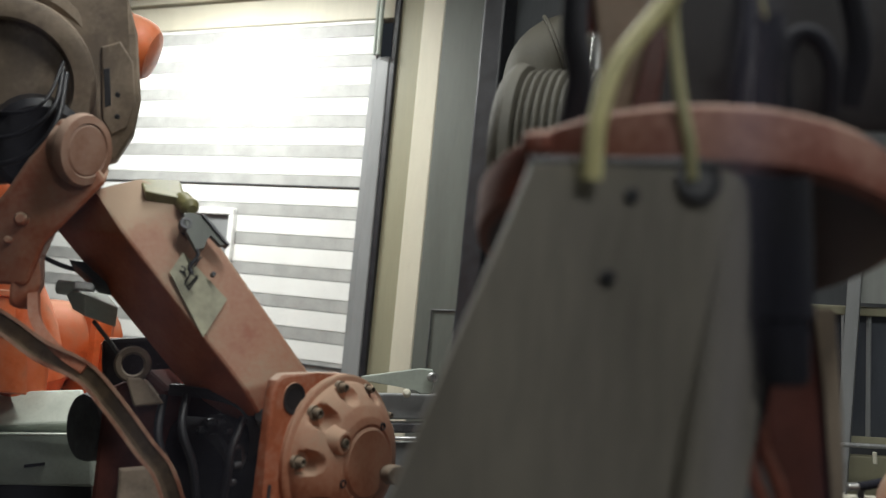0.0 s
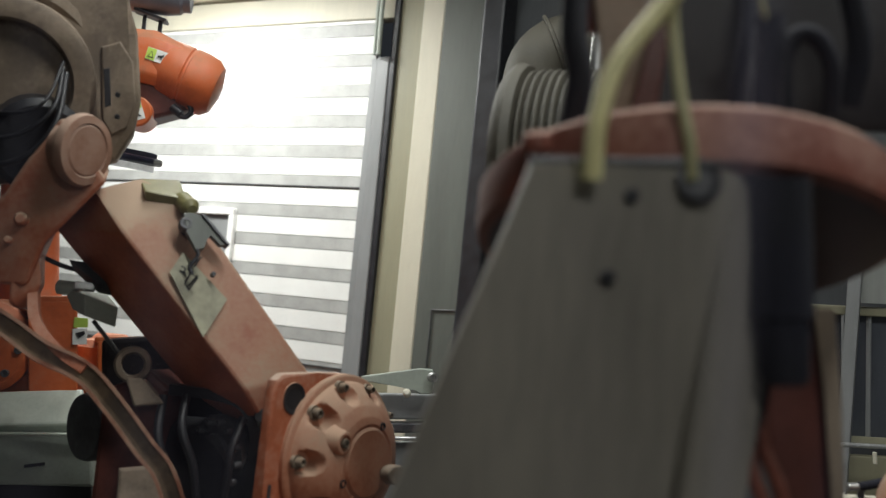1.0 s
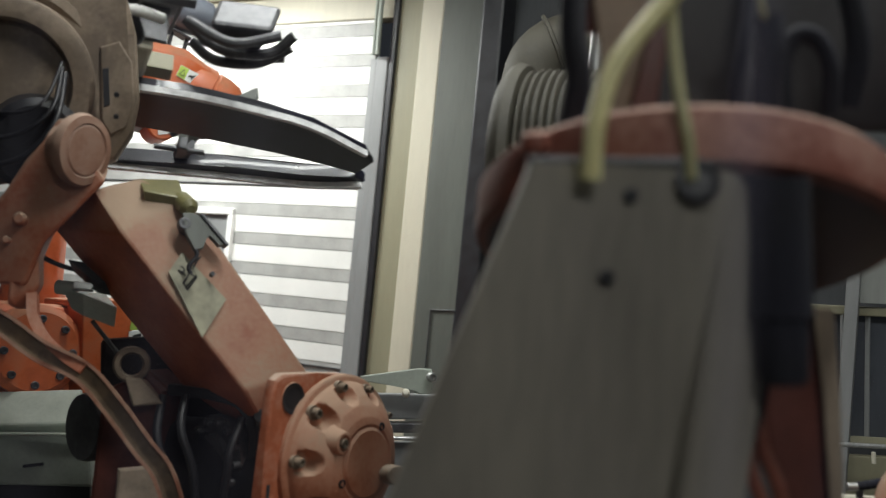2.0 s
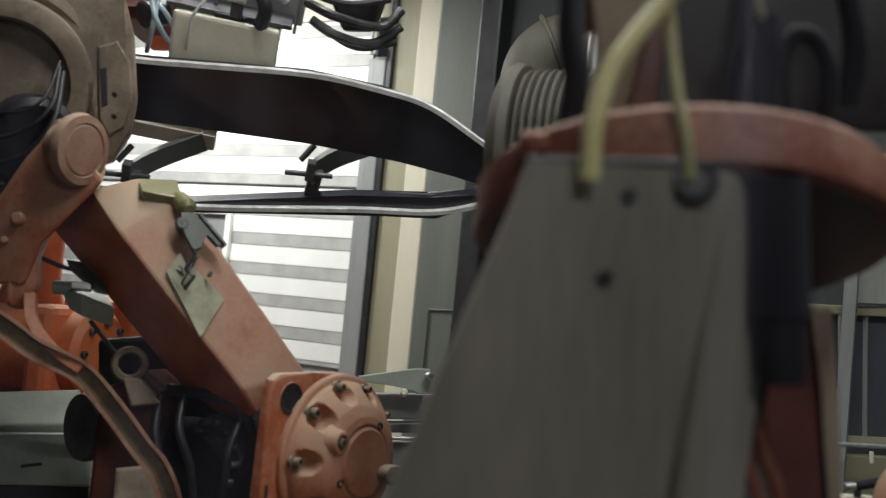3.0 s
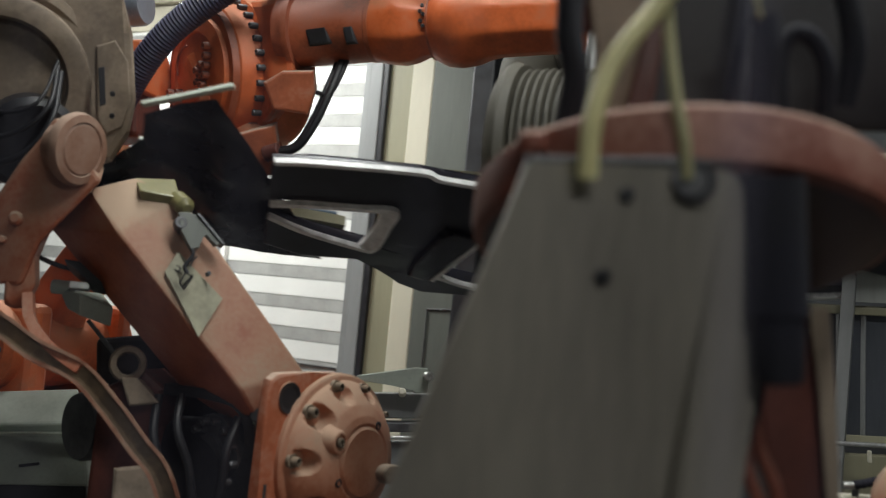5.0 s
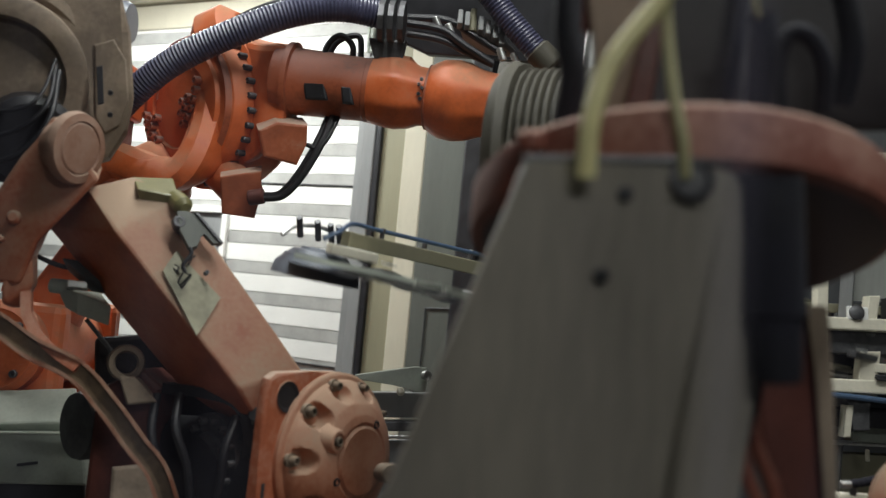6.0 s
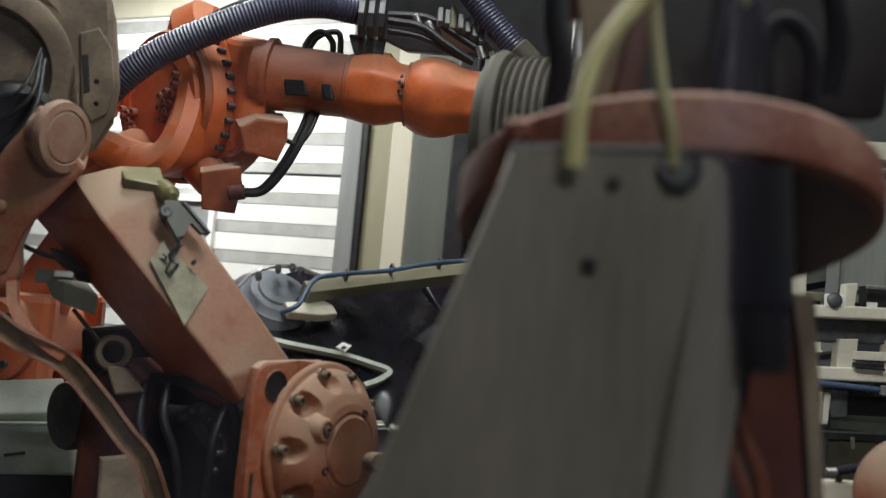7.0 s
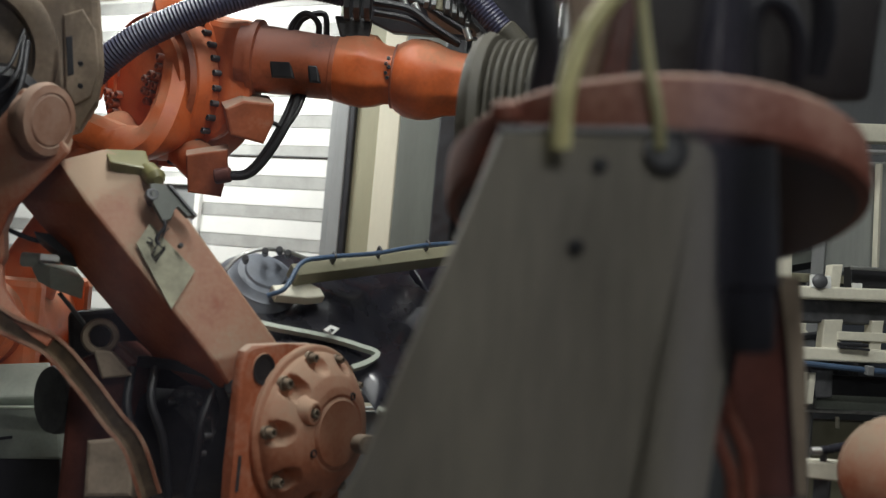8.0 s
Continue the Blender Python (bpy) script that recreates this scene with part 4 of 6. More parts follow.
# partition far to the side
pw = thing("partition", "blue-grey sheet partition with olive rails", "partition", tuple(Vector((-0.469, 6.141, 0.901)) * Vector((1, 1, 0))))
part("sheet", prism(B(), plane((-0.449, 5.233, 1.362), (0.379, -0.923, -0.065)), [(-0.397, 0.270), (0.599, 0.316), (0.655, -0.314), (-0.341, -0.361)], 0.03, 0.004), mat("blue_grey_panel", (0.062, 0.068, 0.082), 0.45, vary=0.2, scale=6, streak=True), pw)
part("top_rail", prism(B(), plane((-0.464, 5.167, 1.666), (0.379, -0.923, -0.065)), [(-0.371, -0.002), (0.620, 0.037), (0.623, -0.006), (-0.367, -0.046)], 0.06, 0.006), olive, pw)
part("mullion", beam(B(), (-0.421, 5.211, 1.650), (-0.390, 5.265, 1.042), 0.025, 0.012), jamb_grey, pw)
part("mullion", beam(B(), (-0.531, 5.151, 1.646), (-0.497, 5.208, 1.042), 0.018, 0.012), jamb_grey, pw)
part("ledge", prism(B(), plane((-0.422, 5.169, 1.045), (0.347, -0.911, 0.222)), [(-0.365, 0.003), (0.611, 0.052), (0.610, 0.015), (-0.364, -0.034)], 0.08, 0.006), olive, pw)
part("chrome_rail", rod(B(), (-0.681, 4.838, 1.027), (0.144, 5.274, 1.063), 0.011), bare_edge, pw, "bright chrome rail")
part("lower_panel", prism(B(), plane((-0.410, 5.189, 0.831), (0.379, -0.923, -0.065)), [(-0.378, 0.121), (0.601, 0.175), (0.657, -0.459), (-0.316, -0.580)], 0.05, 0.006), olive, pw)
part("hook", beam(B(), (-0.339, 5.001, 1.018), (-0.334, 5.008, 0.963), 0.02, 0.012), frame_cream, pw)
part("upper_sheet", loft(B(), [[(-0.537, 5.078, 2.221), (0.150, 5.413, 2.274), (0.186, 5.448, 1.730), (-0.502, 5.112, 1.695)], [(-0.546, 5.104, 2.221), (0.141, 5.439, 2.274), (0.177, 5.474, 1.730), (-0.511, 5.138, 1.695)]]), mat("pale_grey_panel", (0.30, 0.31, 0.29), 0.5, vary=0.15, scale=6, streak=True), pw, "pale grey upper panel")
part("mullion", beam(B(), (-0.250, 5.170, 2.228), (-0.233, 5.194, 1.727), 0.030, 0.02), frame_cream, pw)
part("header", loft(B(), [[(-0.447, 5.021, 2.399), (0.087, 5.281, 2.432), (0.093, 5.287, 2.347), (-0.441, 5.027, 2.314)], [(-0.490, 5.107, 2.399), (0.044, 5.367, 2.432), (0.050, 5.373, 2.347), (-0.484, 5.113, 2.314)]], 0.006), frame_cream, pw, "cream header beam")
part("header_rod", rod(B(), (-0.430, 5.033, 2.265), (0.096, 5.290, 2.299), 0.011), bare_edge, pw)
part("post", beam(B(), (-0.482, 5.091, 2.403), (-0.482, 5.091, 0), 0.06, 0.06), jamb_grey, pw)

# ---- ducts ----
duct = thing("exhaust_duct", "grey sheet-metal exhaust duct with a ribbed bellows", "duct", (-1.187, 2.830, 2.372))
bm = B()
prof = [(0.0, -0.02), (0.30, -0.02), (0.325, 0.0), (0.335, 0.02), (0.325, 0.045)]
for i in range(13):
    z = 0.05 + i * 0.0245
    prof += [(0.288, z), (0.309, z + 0.007), (0.311, z + 0.011), (0.309, z + 0.015), (0.288, z + 0.021)]
prof += [(0, 0.38)]
lathe(bm, axis((-1.259, 2.820, 1.933), tuple(Vector((-1.259, 2.820, 1.933)) + Vector((0.986, 0.159, 0.051)))), prof, 64)
part("bellows", bm, duct_grey, duct, "ribbed flexible bellows")
flue = thing("flue_pipe", "olive-grey sheet-metal flue with a bend and raised seams", "duct", (-2.093, 4.889, 2.483))
part("elbow", tube(B(), [(-2.093, 4.889, 1.673), (-2.093, 4.889, 2.483), (-2.116, 4.863, 2.694), (-2.096, 4.866, 2.824), (-2.028, 4.896, 2.909), (-1.936, 4.943, 2.943)], 0.181, 36, 3), duct_grey, flue, "sheet-metal duct elbow")
part("pipe", tube(B(), [(-1.957, 4.933, 2.937), (-1.824, 4.983, 2.956), (-1.439, 5.132, 2.994)], 0.190, 36, 2), duct_grey, flue)
for a, b in (((-2.028, 4.896, 2.913), (-1.900, 4.941, 2.977)), ((-1.968, 4.926, 2.937), (-1.803, 4.994, 2.964)), ((-1.782, 5.001, 2.963), (-1.588, 5.074, 2.979))):
    part("seam", lathe(B(), axis(a, b), [(0.186, -0.012), (0.202, -0.008), (0.202, 0.008), (0.186, 0.012)], 40, close=False), duct_grey, flue)
part("hanger", rod(B(), (-1.680, 4.982, 3.039), (-1.680, 4.982, 5.25), 0.02), steel, flue)
part("hanger", rod(B(), (-1.05, 2.86, 2.2), (-1.05, 2.86, 5.25), 0.02), steel, duct)
# black bar in place of the dark gap, and bracket, beside the column
solo("dark_gap_strip", beam(B(), (-2.82, WY - 0.1, 0), (-2.82, WY - 0.1, 5.2), 0.16, 0.2, 0.02), black_rubber, "black strip standing in for the dark gap beside the column", "pipe")
bk = thing("wall_bracket", "thin grey wire bracket on the column", "bracket", (-3.1, WY - 0.14, 1.4))
for a, b in (((-3.16, WY - 0.028, 1.0), (-3.16, WY - 0.028, 1.46)), ((-3.16, WY - 0.028, 1.46), (-2.98, WY - 0.028, 1.47)), ((-2.98, WY - 0.028, 1.47), (-2.98, WY - 0.028, 1.0))):
    part("wire", rod(B(), a, b, 0.005), dark_steel, bk)

# ---- rear handling robot ----
AXLE = Vector((-4.110, 3.456, 1.082))
rb = thing("handling_robot", "bright orange handling robot swinging a car panel", "robot", (AXLE.x, AXLE.y, 0))
part("pedestal", lathe(B(), pose(AXLE.x, AXLE.y, 0), [(0, 0), (0.45, 0), (0.45, 0.06), (0.36, 0.1), (0.34, 0.55), (0.38, 0.60), (0, 0.60)], 40), orange, rb)
# turret
TM = Matrix.Translation((AXLE.x, AXLE.y, 0)) @ pose(0, 0, 0, 0, 0, 28)
bm = B()
prism(bm, TM @ Matrix.Translation((0, 0, 0.86)), [(-0.5, -0.3), (-0.3, -0.42), (0.35, -0.42), (0.52, -0.25), (0.52, 0.25), (0.35, 0.42), (-0.3, 0.42), (-0.5, 0.3)], 0.26, 0.03, front=0.0)
box(bm, TM @ pose(0.1, -0.34, 1.08), 0.5, 0.14, 0.5, 0.04)
box(bm, TM @ pose(0.1, 0.34, 1.08), 0.5, 0.14, 0.5, 0.04)
tur = part_at("turret", bm, orange, rb, TM)
bm = B()
rod(bm, TM @ Vector((0.1, -0.52, 1.12)), TM @ Vector((0.1, 0.52, 1.12)), 0.21, seg=40)
part("shoulder_joint", bm, orange, tur)
for s in (-1, 1):
    part("motor", rod(B(), TM @ Vector((-0.36, 0.28 * s, 0.8)), TM @ Vector((-0.36, 0.28 * s, 1.18)), 0.11, bev=0.3), orange, tur)
    part("cable", tube(B(), [TM @ Vector((-0.5, 0.2 * s, 0.75)), TM @ Vector((-0.3, 0.46 * s, 0.82)), TM @ Vector((0.2, 0.50 * s, 0.80)), TM @ Vector((0.5, 0.3 * s, 0.74))], 0.016, 8), black_rubber, tur)
    for k in range(8):
        a = math.pi / 4 * k
        part("bolt", cap_bolt(B(), TM @ Matrix.Translation((0.1 + 0.15 * math.cos(a), 0.52 * s, 1.12 + 0.15 * math.sin(a))) @ pose(0, 0, 0, -90 * s, 0, 0), 0.018, 0.02), dark_steel, tur)
for s, x in ((1, -0.18), (1, 0.25), (-1, 0.0), (-1, 0.3)):
    m = TM @ Matrix.Translation((x, 0.424 * s, 0.75)) @ pose(0, 0, 0, -90 * s, 0, 0)
    sg = part("warning_sticker", box(B(), m, 0.075, 0.10, 0.004, 0), white_label, tur, "white and green warning sticker")
    part("sticker_top", box(B(), m @ Matrix.Translation((0, 0.03, 0.003)), 0.065, 0.036, 0.003, 0), green_label, sg)
    part("sticker_sign", box(B(), m @ Matrix.Translation((0, -0.02, 0.003)), 0.045, 0.022, 0.003, 0), ink, sg)
# drive boxes on the turret, with their warning sticker
part("drive_box", loft(B(), [[TM @ Vector(p) for p in ((-0.070, 0.542, 1.345), (-0.284, 0.589, 1.366), (-0.328, 0.574, 0.944), (-0.114, 0.527, 0.923))], [TM @ Vector(p) for p in ((-0.012, 0.222, 1.335), (-0.241, 0.272, 1.357), (-0.288, 0.256, 0.907), (-0.059, 0.206, 0.885))]], 0.008), orange, tur)
part("drive_box", loft(B(), [[TM @ Vector(p) for p in ((-0.388, 0.601, 1.199), (-0.570, 0.641, 1.216), (-0.596, 0.632, 0.970), (-0.414, 0.593, 0.952))], [TM @ Vector(p) for p in ((-0.362, 0.369, 1.184), (-0.553, 0.411, 1.202), (-0.580, 0.402, 0.944), (-0.389, 0.360, 0.925))]], 0.008), orange, tur)
part("drive_lid", loft(B(), [[TM @ Vector(p) for p in ((-0.053, 0.539, 1.364), (-0.297, 0.593, 1.388), (-0.300, 0.591, 1.358), (-0.057, 0.538, 1.334))], [TM @ Vector(p) for p in ((0.009, 0.198, 1.354), (-0.251, 0.255, 1.380), (-0.255, 0.254, 1.347), (0.006, 0.197, 1.322))]], 0.008), orange, tur)
part("drive_lid", loft(B(), [[TM @ Vector(p) for p in ((-0.377, 0.600, 1.213), (-0.579, 0.644, 1.232), (-0.581, 0.643, 1.207), (-0.380, 0.599, 1.188))], [TM @ Vector(p) for p in ((-0.347, 0.347, 1.197), (-0.560, 0.393, 1.218), (-0.563, 0.392, 1.191), (-0.350, 0.346, 1.171))]], 0.008), orange, tur)
part("warning_sticker", loft(B(), [[TM @ Vector(p) for p in ((-0.277, 0.592, 1.239), (-0.338, 0.605, 1.245), (-0.345, 0.603, 1.175), (-0.284, 0.590, 1.169))], [TM @ Vector(p) for p in ((-0.278, 0.586, 1.239), (-0.339, 0.600, 1.245), (-0.347, 0.597, 1.175), (-0.285, 0.584, 1.169))]]), white_label, tur, "white warning sticker")
part("warning_sticker", loft(B(), [[TM @ Vector(p) for p in ((-0.281, 0.596, 1.290), (-0.338, 0.608, 1.291), (-0.343, 0.607, 1.251), (-0.281, 0.593, 1.245))], [TM @ Vector(p) for p in ((-0.283, 0.590, 1.291), (-0.340, 0.602, 1.291), (-0.344, 0.601, 1.251), (-0.282, 0.587, 1.245))]]), green_label, tur, "green warning sticker")
part("sticker_sign", loft(B(), [[TM @ Vector(p) for p in ((-0.294, 0.599, 1.221), (-0.330, 0.607, 1.234), (-0.334, 0.607, 1.220), (-0.307, 0.600, 1.197))], [TM @ Vector(p) for p in ((-0.295, 0.593, 1.221), (-0.331, 0.601, 1.235), (-0.335, 0.601, 1.220), (-0.308, 0.594, 1.197))]]), ink, tur)
# upper arm, in its last pose
UM = pose(-3.234, 3.413, 2.263, 0, 0, 28)
bm = B()
EG = axis((-3.227, 3.405, 2.257), tuple(Vector((-3.227, 3.405, 2.257)) + Vector((-0.183, -0.980, -0.082))))
lathe(bm, EG, [(0, -0.42), (0.30, -0.42), (0.34, -0.36), (0.345, -0.06), (0.33, -0.03), (0.27, 0.0), (0.262, 0.02), (0.20, 0.03), (0.19, 0.02), (0.10, 0.03), (0, 0.03)], 64)
uarm = part_at("upper_arm", bm, orange, rb, UM, "upper arm with the elbow gear")
EP = plane((-3.227, 3.405, 2.257), (-0.183, -0.980, -0.082))
for x, y in ((-0.232, -0.035), (-0.188, -0.055), (-0.147, -0.051), (-0.220, -0.070), (-0.178, -0.090), (-0.205, -0.105), (-0.172, -0.130), (-0.130, -0.152), (0.146, 0.102), (0.141, 0.060), (0.133, 0.018), (0.120, -0.022), (0.090, 0.030), (0.078, -0.014), (0.092, -0.058), (0.064, -0.088), (0.050, 0.012), (0.046, -0.040)):
    part("bolt", cap_bolt(B(), EP @ Matrix.Translation((x, y, 0.022)), 0.018, 0.034), grimy_orange, uarm)
part("disc_mark", tube(B(), [EP @ Vector((-0.066 + 0.10 * math.cos(a), 0.05 + 0.10 * math.sin(a), 0.031)) for a in (1.4, 1.9, 2.4, 2.9, 3.3)], 0.005, 6), grimy_orange, uarm)
for k in range(16):
    a = -1.4 + k * 0.19
    part("bolt", cap_bolt(B(), EG @ Matrix.Translation((0.352 * math.cos(a), 0.352 * math.sin(a), -0.12)), 0.014, 0.03), dark_steel, uarm)
# darker ring drawn where a shaded groove runs round the gear
part("groove_ring", lathe(B(), EG, [(0.30, -0.008), (0.312, 0.004), (0.318, -0.012), (0.322, -0.03)], 64, close=False), grimy_orange, uarm)
part("rim_ring", lathe(B(), EG, [(0.345, -0.22), (0.37, -0.21), (0.37, -0.14), (0.345, -0.13)], 64, close=False), orange, uarm)
bm = B()
loft(bm, [
    [(-3.116, 3.532, 2.608), (-3.071, 3.547, 1.986), (-3.266, 3.805, 2.011), (-3.282, 3.756, 2.705)],
    [(-2.833, 3.435, 2.534), (-2.821, 3.471, 2.030), (-3.083, 3.829, 2.075), (-3.103, 3.784, 2.661)],
    [(-2.714, 3.473, 2.541), (-2.707, 3.498, 2.188), (-2.885, 3.763, 2.240), (-2.898, 3.735, 2.618)]], 0.03)
part("neck_casting", bm, orange, uarm)
FA = axis((-2.767, 3.567, 2.402), (-1.872, 3.942, 2.350))


def faceted(bm, m, rows, seg=64):
    """A cast tube about m's z from (radius, z, share of eight-sidedness) rows."""
    rings = []
    for r, z, k in rows:
        ring = []
        for i in range(seg):
            a = 2 * math.pi * i / seg
            rr = r * (1 - k + k * 0.955 / math.cos((a + 0.25) % (math.pi / 4) - math.pi / 8))
            ring.append(m @ Vector((rr * math.cos(a), rr * math.sin(a), z)))
        rings.append(ring)
    return loft(bm, rings)


fore = part("forearm", faceted(B(), FA, [(0.137, 0.36, 0), (0.140, 0.378, 0), (0.147, 0.40, 0.3), (0.158, 0.45, 0.6), (0.163, 0.50, 0.8), (0.152, 0.555, 1), (0.133, 0.60, 1), (0.131, 0.632, 1), (0.137, 0.638, 0.1), (0.152, 0.66, 0), (0.172, 0.70, 0), (0.179, 0.76, 0.1), (0.172, 0.82, 0.5), (0.152, 0.87, 1), (0.143, 0.92, 1), (0.138, 1.1, 1), (0.138, 1.3, 1)]), orange, uarm, "orange forearm casting with swelling collars")
part("forearm_tube", lathe(B(), FA, [(0, -0.05), (0.15, -0.05), (0.158, 0.0), (0.150, 0.02), (0.142, 0.30), (0.139, 0.362), (0.143, 0.366), (0.143, 0.384), (0.13, 0.39)], 56, close=False), grimy_orange, fore, "grimy round forearm tube")
part("collar_seam", lathe(B(), FA, [(0.136, 0.634), (0.143, 0.637), (0.143, 0.644), (0.138, 0.647)], 56, close=False), grimy_orange, fore)
part("cuff", lathe(B(), FA, [(0.150, 0.0), (0.172, 0.004), (0.172, 0.03), (0.15, 0.034)], 48, close=False), grimy_orange, fore)
part("recess", prism(B(), plane((-2.508, 3.524, 2.338), (0.399, -0.910, -0.113)), [(-0.120, 0.034), (-0.020, 0.037), (-0.002, -0.039), (-0.101, -0.042)], 0.06, 0.01), black_rubber, fore)
part("recess", prism(B(), plane((-2.508, 3.524, 2.338), (0.399, -0.910, -0.113)), [(0.047, 0.028), (0.097, 0.027), (0.113, -0.050), (0.064, -0.049)], 0.06, 0.01), black_rubber, fore)
for a, z in ((2.75, 0.618), (2.95, 0.612), (3.05, 0.626), (3.25, 0.615), (3.4, 0.624)):
    p, q = (FA @ Vector((r * math.cos(a), r * math.sin(a), z)) for r in (0.128, 0.15))
    part("bolt", cap_bolt(B(), axis(p, q), 0.008, 0.012), dark_steel, fore)
part("forearm_hump", rod(B(), (-2.410, 3.713, 2.482), (-2.226, 3.774, 2.478), 0.075, 0.06, bev=0.5), orange, fore)
# motor box and plate take a duller orange that carries their shade
part("motor_box", prism(B(), plane((-2.644, 3.424, 2.085), (0.674, -0.684, -0.278)), [(-0.112, 0.048), (-0.037, 0.093), (0.094, 0.097), (0.101, 0.014), (0.070, -0.085), (-0.074, -0.064)], 0.26, 0.012), plate_orange, uarm)
part("rating_plate", prism(B(), plane((-2.640, 3.419, 2.108), (0.674, -0.684, -0.278)), [(-0.024, 0.014), (0.016, 0.022), (0.024, -0.016), (-0.016, -0.024)], 0.004, 0), white_label, uarm, "small white rating plate")
part("motor_plate", prism(B(), plane((-2.832, 3.407, 1.860), (0.631, -0.701, -0.332)), [(-0.097, 0.070), (0.076, 0.119), (0.084, 0.010), (0.068, -0.101), (-0.074, -0.096)], 0.10, 0.008), plate_orange, uarm)
part("motor_stub", rod(B(), (-3.114, 3.546, 2.001), (-2.855, 3.463, 1.862), 0.09), orange, uarm)
part("plug", rod(B(), (-2.790, 3.407, 1.847), (-2.729, 3.437, 1.863), 0.034), maroon, uarm)
part("cable", tube(B(), [(-2.738, 3.434, 1.852), (-2.660, 3.473, 1.870), (-2.597, 3.512, 1.962), (-2.548, 3.562, 2.111), (-2.550, 3.642, 2.271)], 0.017, 10), black_rubber, uarm)
part("cable", tube(B(), [(-2.751, 3.448, 1.869), (-2.682, 3.483, 1.886), (-2.623, 3.519, 1.982), (-2.579, 3.568, 2.127), (-2.584, 3.647, 2.272)], 0.011, 10), black_rubber, uarm)
part("cable", tube(B(), [(-2.605, 3.533, 2.105), (-2.556, 3.559, 2.095), (-2.527, 3.592, 2.160), (-2.528, 3.653, 2.273)], 0.010, 10), black_rubber, uarm)
for pts in ([(-2.599, 3.584, 2.449), (-2.587, 3.584, 2.551), (-2.536, 3.607, 2.606), (-2.484, 3.636, 2.562), (-2.499, 3.656, 2.478)], [(-2.631, 3.653, 2.519), (-2.592, 3.668, 2.600), (-2.509, 3.709, 2.629), (-2.495, 3.723, 2.533)]):
    part("cable", tube(B(), pts, 0.014, 10), black_rubber, uarm)
part("dress_pack", tube(B(), [(-3.500, 3.120, 1.985), (-3.334, 3.087, 2.131), (-3.158, 3.101, 2.292), (-3.011, 3.147, 2.408), (-2.805, 3.246, 2.535), (-2.616, 3.372, 2.642), (-2.474, 3.498, 2.693), (-2.353, 3.618, 2.693)], 0.062, 20, 10, ribs=62, depth=0.07), violet_hose, uarm, "ribbed blue-violet cable hose")
part("dress_pack", tube(B(), [(-2.032, 3.713, 2.940), (-1.901, 3.789, 2.797), (-1.821, 3.836, 2.698), (-1.693, 3.911, 2.555)], 0.055, 20, 10, ribs=62, depth=0.07), violet_hose, uarm, "ribbed blue-violet cable hose")
part("hose_end", rod(B(), (-1.717, 3.896, 2.587), (-1.647, 3.937, 2.516), 0.06), duct_grey, uarm)
for pts in ([(-3.041, 3.274, 2.482), (-2.850, 3.365, 2.616), (-2.654, 3.495, 2.716), (-2.401, 3.645, 2.760)], [(-3.063, 3.295, 2.504), (-2.893, 3.375, 2.641), (-2.711, 3.486, 2.737), (-2.413, 3.660, 2.785)]):
    part("cable", tube(B(), pts, 0.022, 10), black_rubber, uarm)
part("shoulder_hump", rod(B(), (-3.285, 3.539, 2.548), (-3.068, 3.589, 2.648), 0.16, bev=0.4), orange, uarm)
# clamp bracket for the hose
for a, b in (((-2.330, 3.620, 2.662), (-2.242, 3.665, 2.662)), ((-2.293, 3.639, 2.664), (-2.205, 3.685, 2.663)), ((-2.253, 3.659, 2.666), (-2.165, 3.705, 2.665))):
    part("hose_clamp", lathe(B(), axis(a, b), [(0.04, -0.012), (0.09, -0.012), (0.09, 0.012), (0.04, 0.012)], 10), dark_steel, uarm, "dark finned hose clamp")
part("clamp_foot", loft(B(), [[(-2.403, 3.631, 2.598), (-2.252, 3.709, 2.599), (-2.313, 3.811, 2.629), (-2.468, 3.731, 2.628)], [(-2.375, 3.651, 2.507), (-2.264, 3.708, 2.508), (-2.326, 3.810, 2.536), (-2.440, 3.751, 2.534)]], 0.01), dark_steel, uarm)
for pts in ([(-2.211, 3.637, 2.652), (-2.079, 3.706, 2.637), (-1.988, 3.756, 2.578), (-1.888, 3.834, 2.516)], [(-2.218, 3.658, 2.614), (-2.086, 3.727, 2.598), (-1.978, 3.786, 2.551), (-1.893, 3.855, 2.516)], [(-2.243, 3.686, 2.693), (-2.088, 3.766, 2.694), (-1.974, 3.828, 2.632), (-1.860, 3.891, 2.565)]):
    part("cable", tube(B(), pts, 0.017, 10), black_rubber, uarm)
part("valve_tray", loft(B(), [[(-2.072, 3.841, 2.701), (-1.920, 3.876, 2.689), (-1.834, 3.948, 2.599), (-2.081, 3.931, 2.628)], [(-2.065, 3.847, 2.666), (-1.917, 3.879, 2.649), (-1.832, 3.951, 2.564), (-2.079, 3.934, 2.598)]], 0.005), jamb_grey, uarm)
part("valve", box(B(), plane((-2.031, 3.772, 2.699), (0.517, -0.813, 0.270)), 0.022, 0.07, 0.05, 0.004), jamb_grey, uarm)
part("valve", box(B(), plane((-2.004, 3.787, 2.692), (0.517, -0.813, 0.270)), 0.022, 0.07, 0.05, 0.004), jamb_grey, uarm)
part("valve", box(B(), plane((-1.951, 3.815, 2.678), (0.517, -0.813, 0.270)), 0.022, 0.07, 0.05, 0.004), jamb_grey, uarm)
part("valve", box(B(), plane((-1.928, 3.839, 2.668), (0.517, -0.813, 0.270)), 0.022, 0.07, 0.05, 0.004), jamb_grey, uarm)
part("valve", box(B(), plane((-1.900, 3.854, 2.652), (0.517, -0.813, 0.270)), 0.022, 0.07, 0.05, 0.004), jamb_grey, uarm)
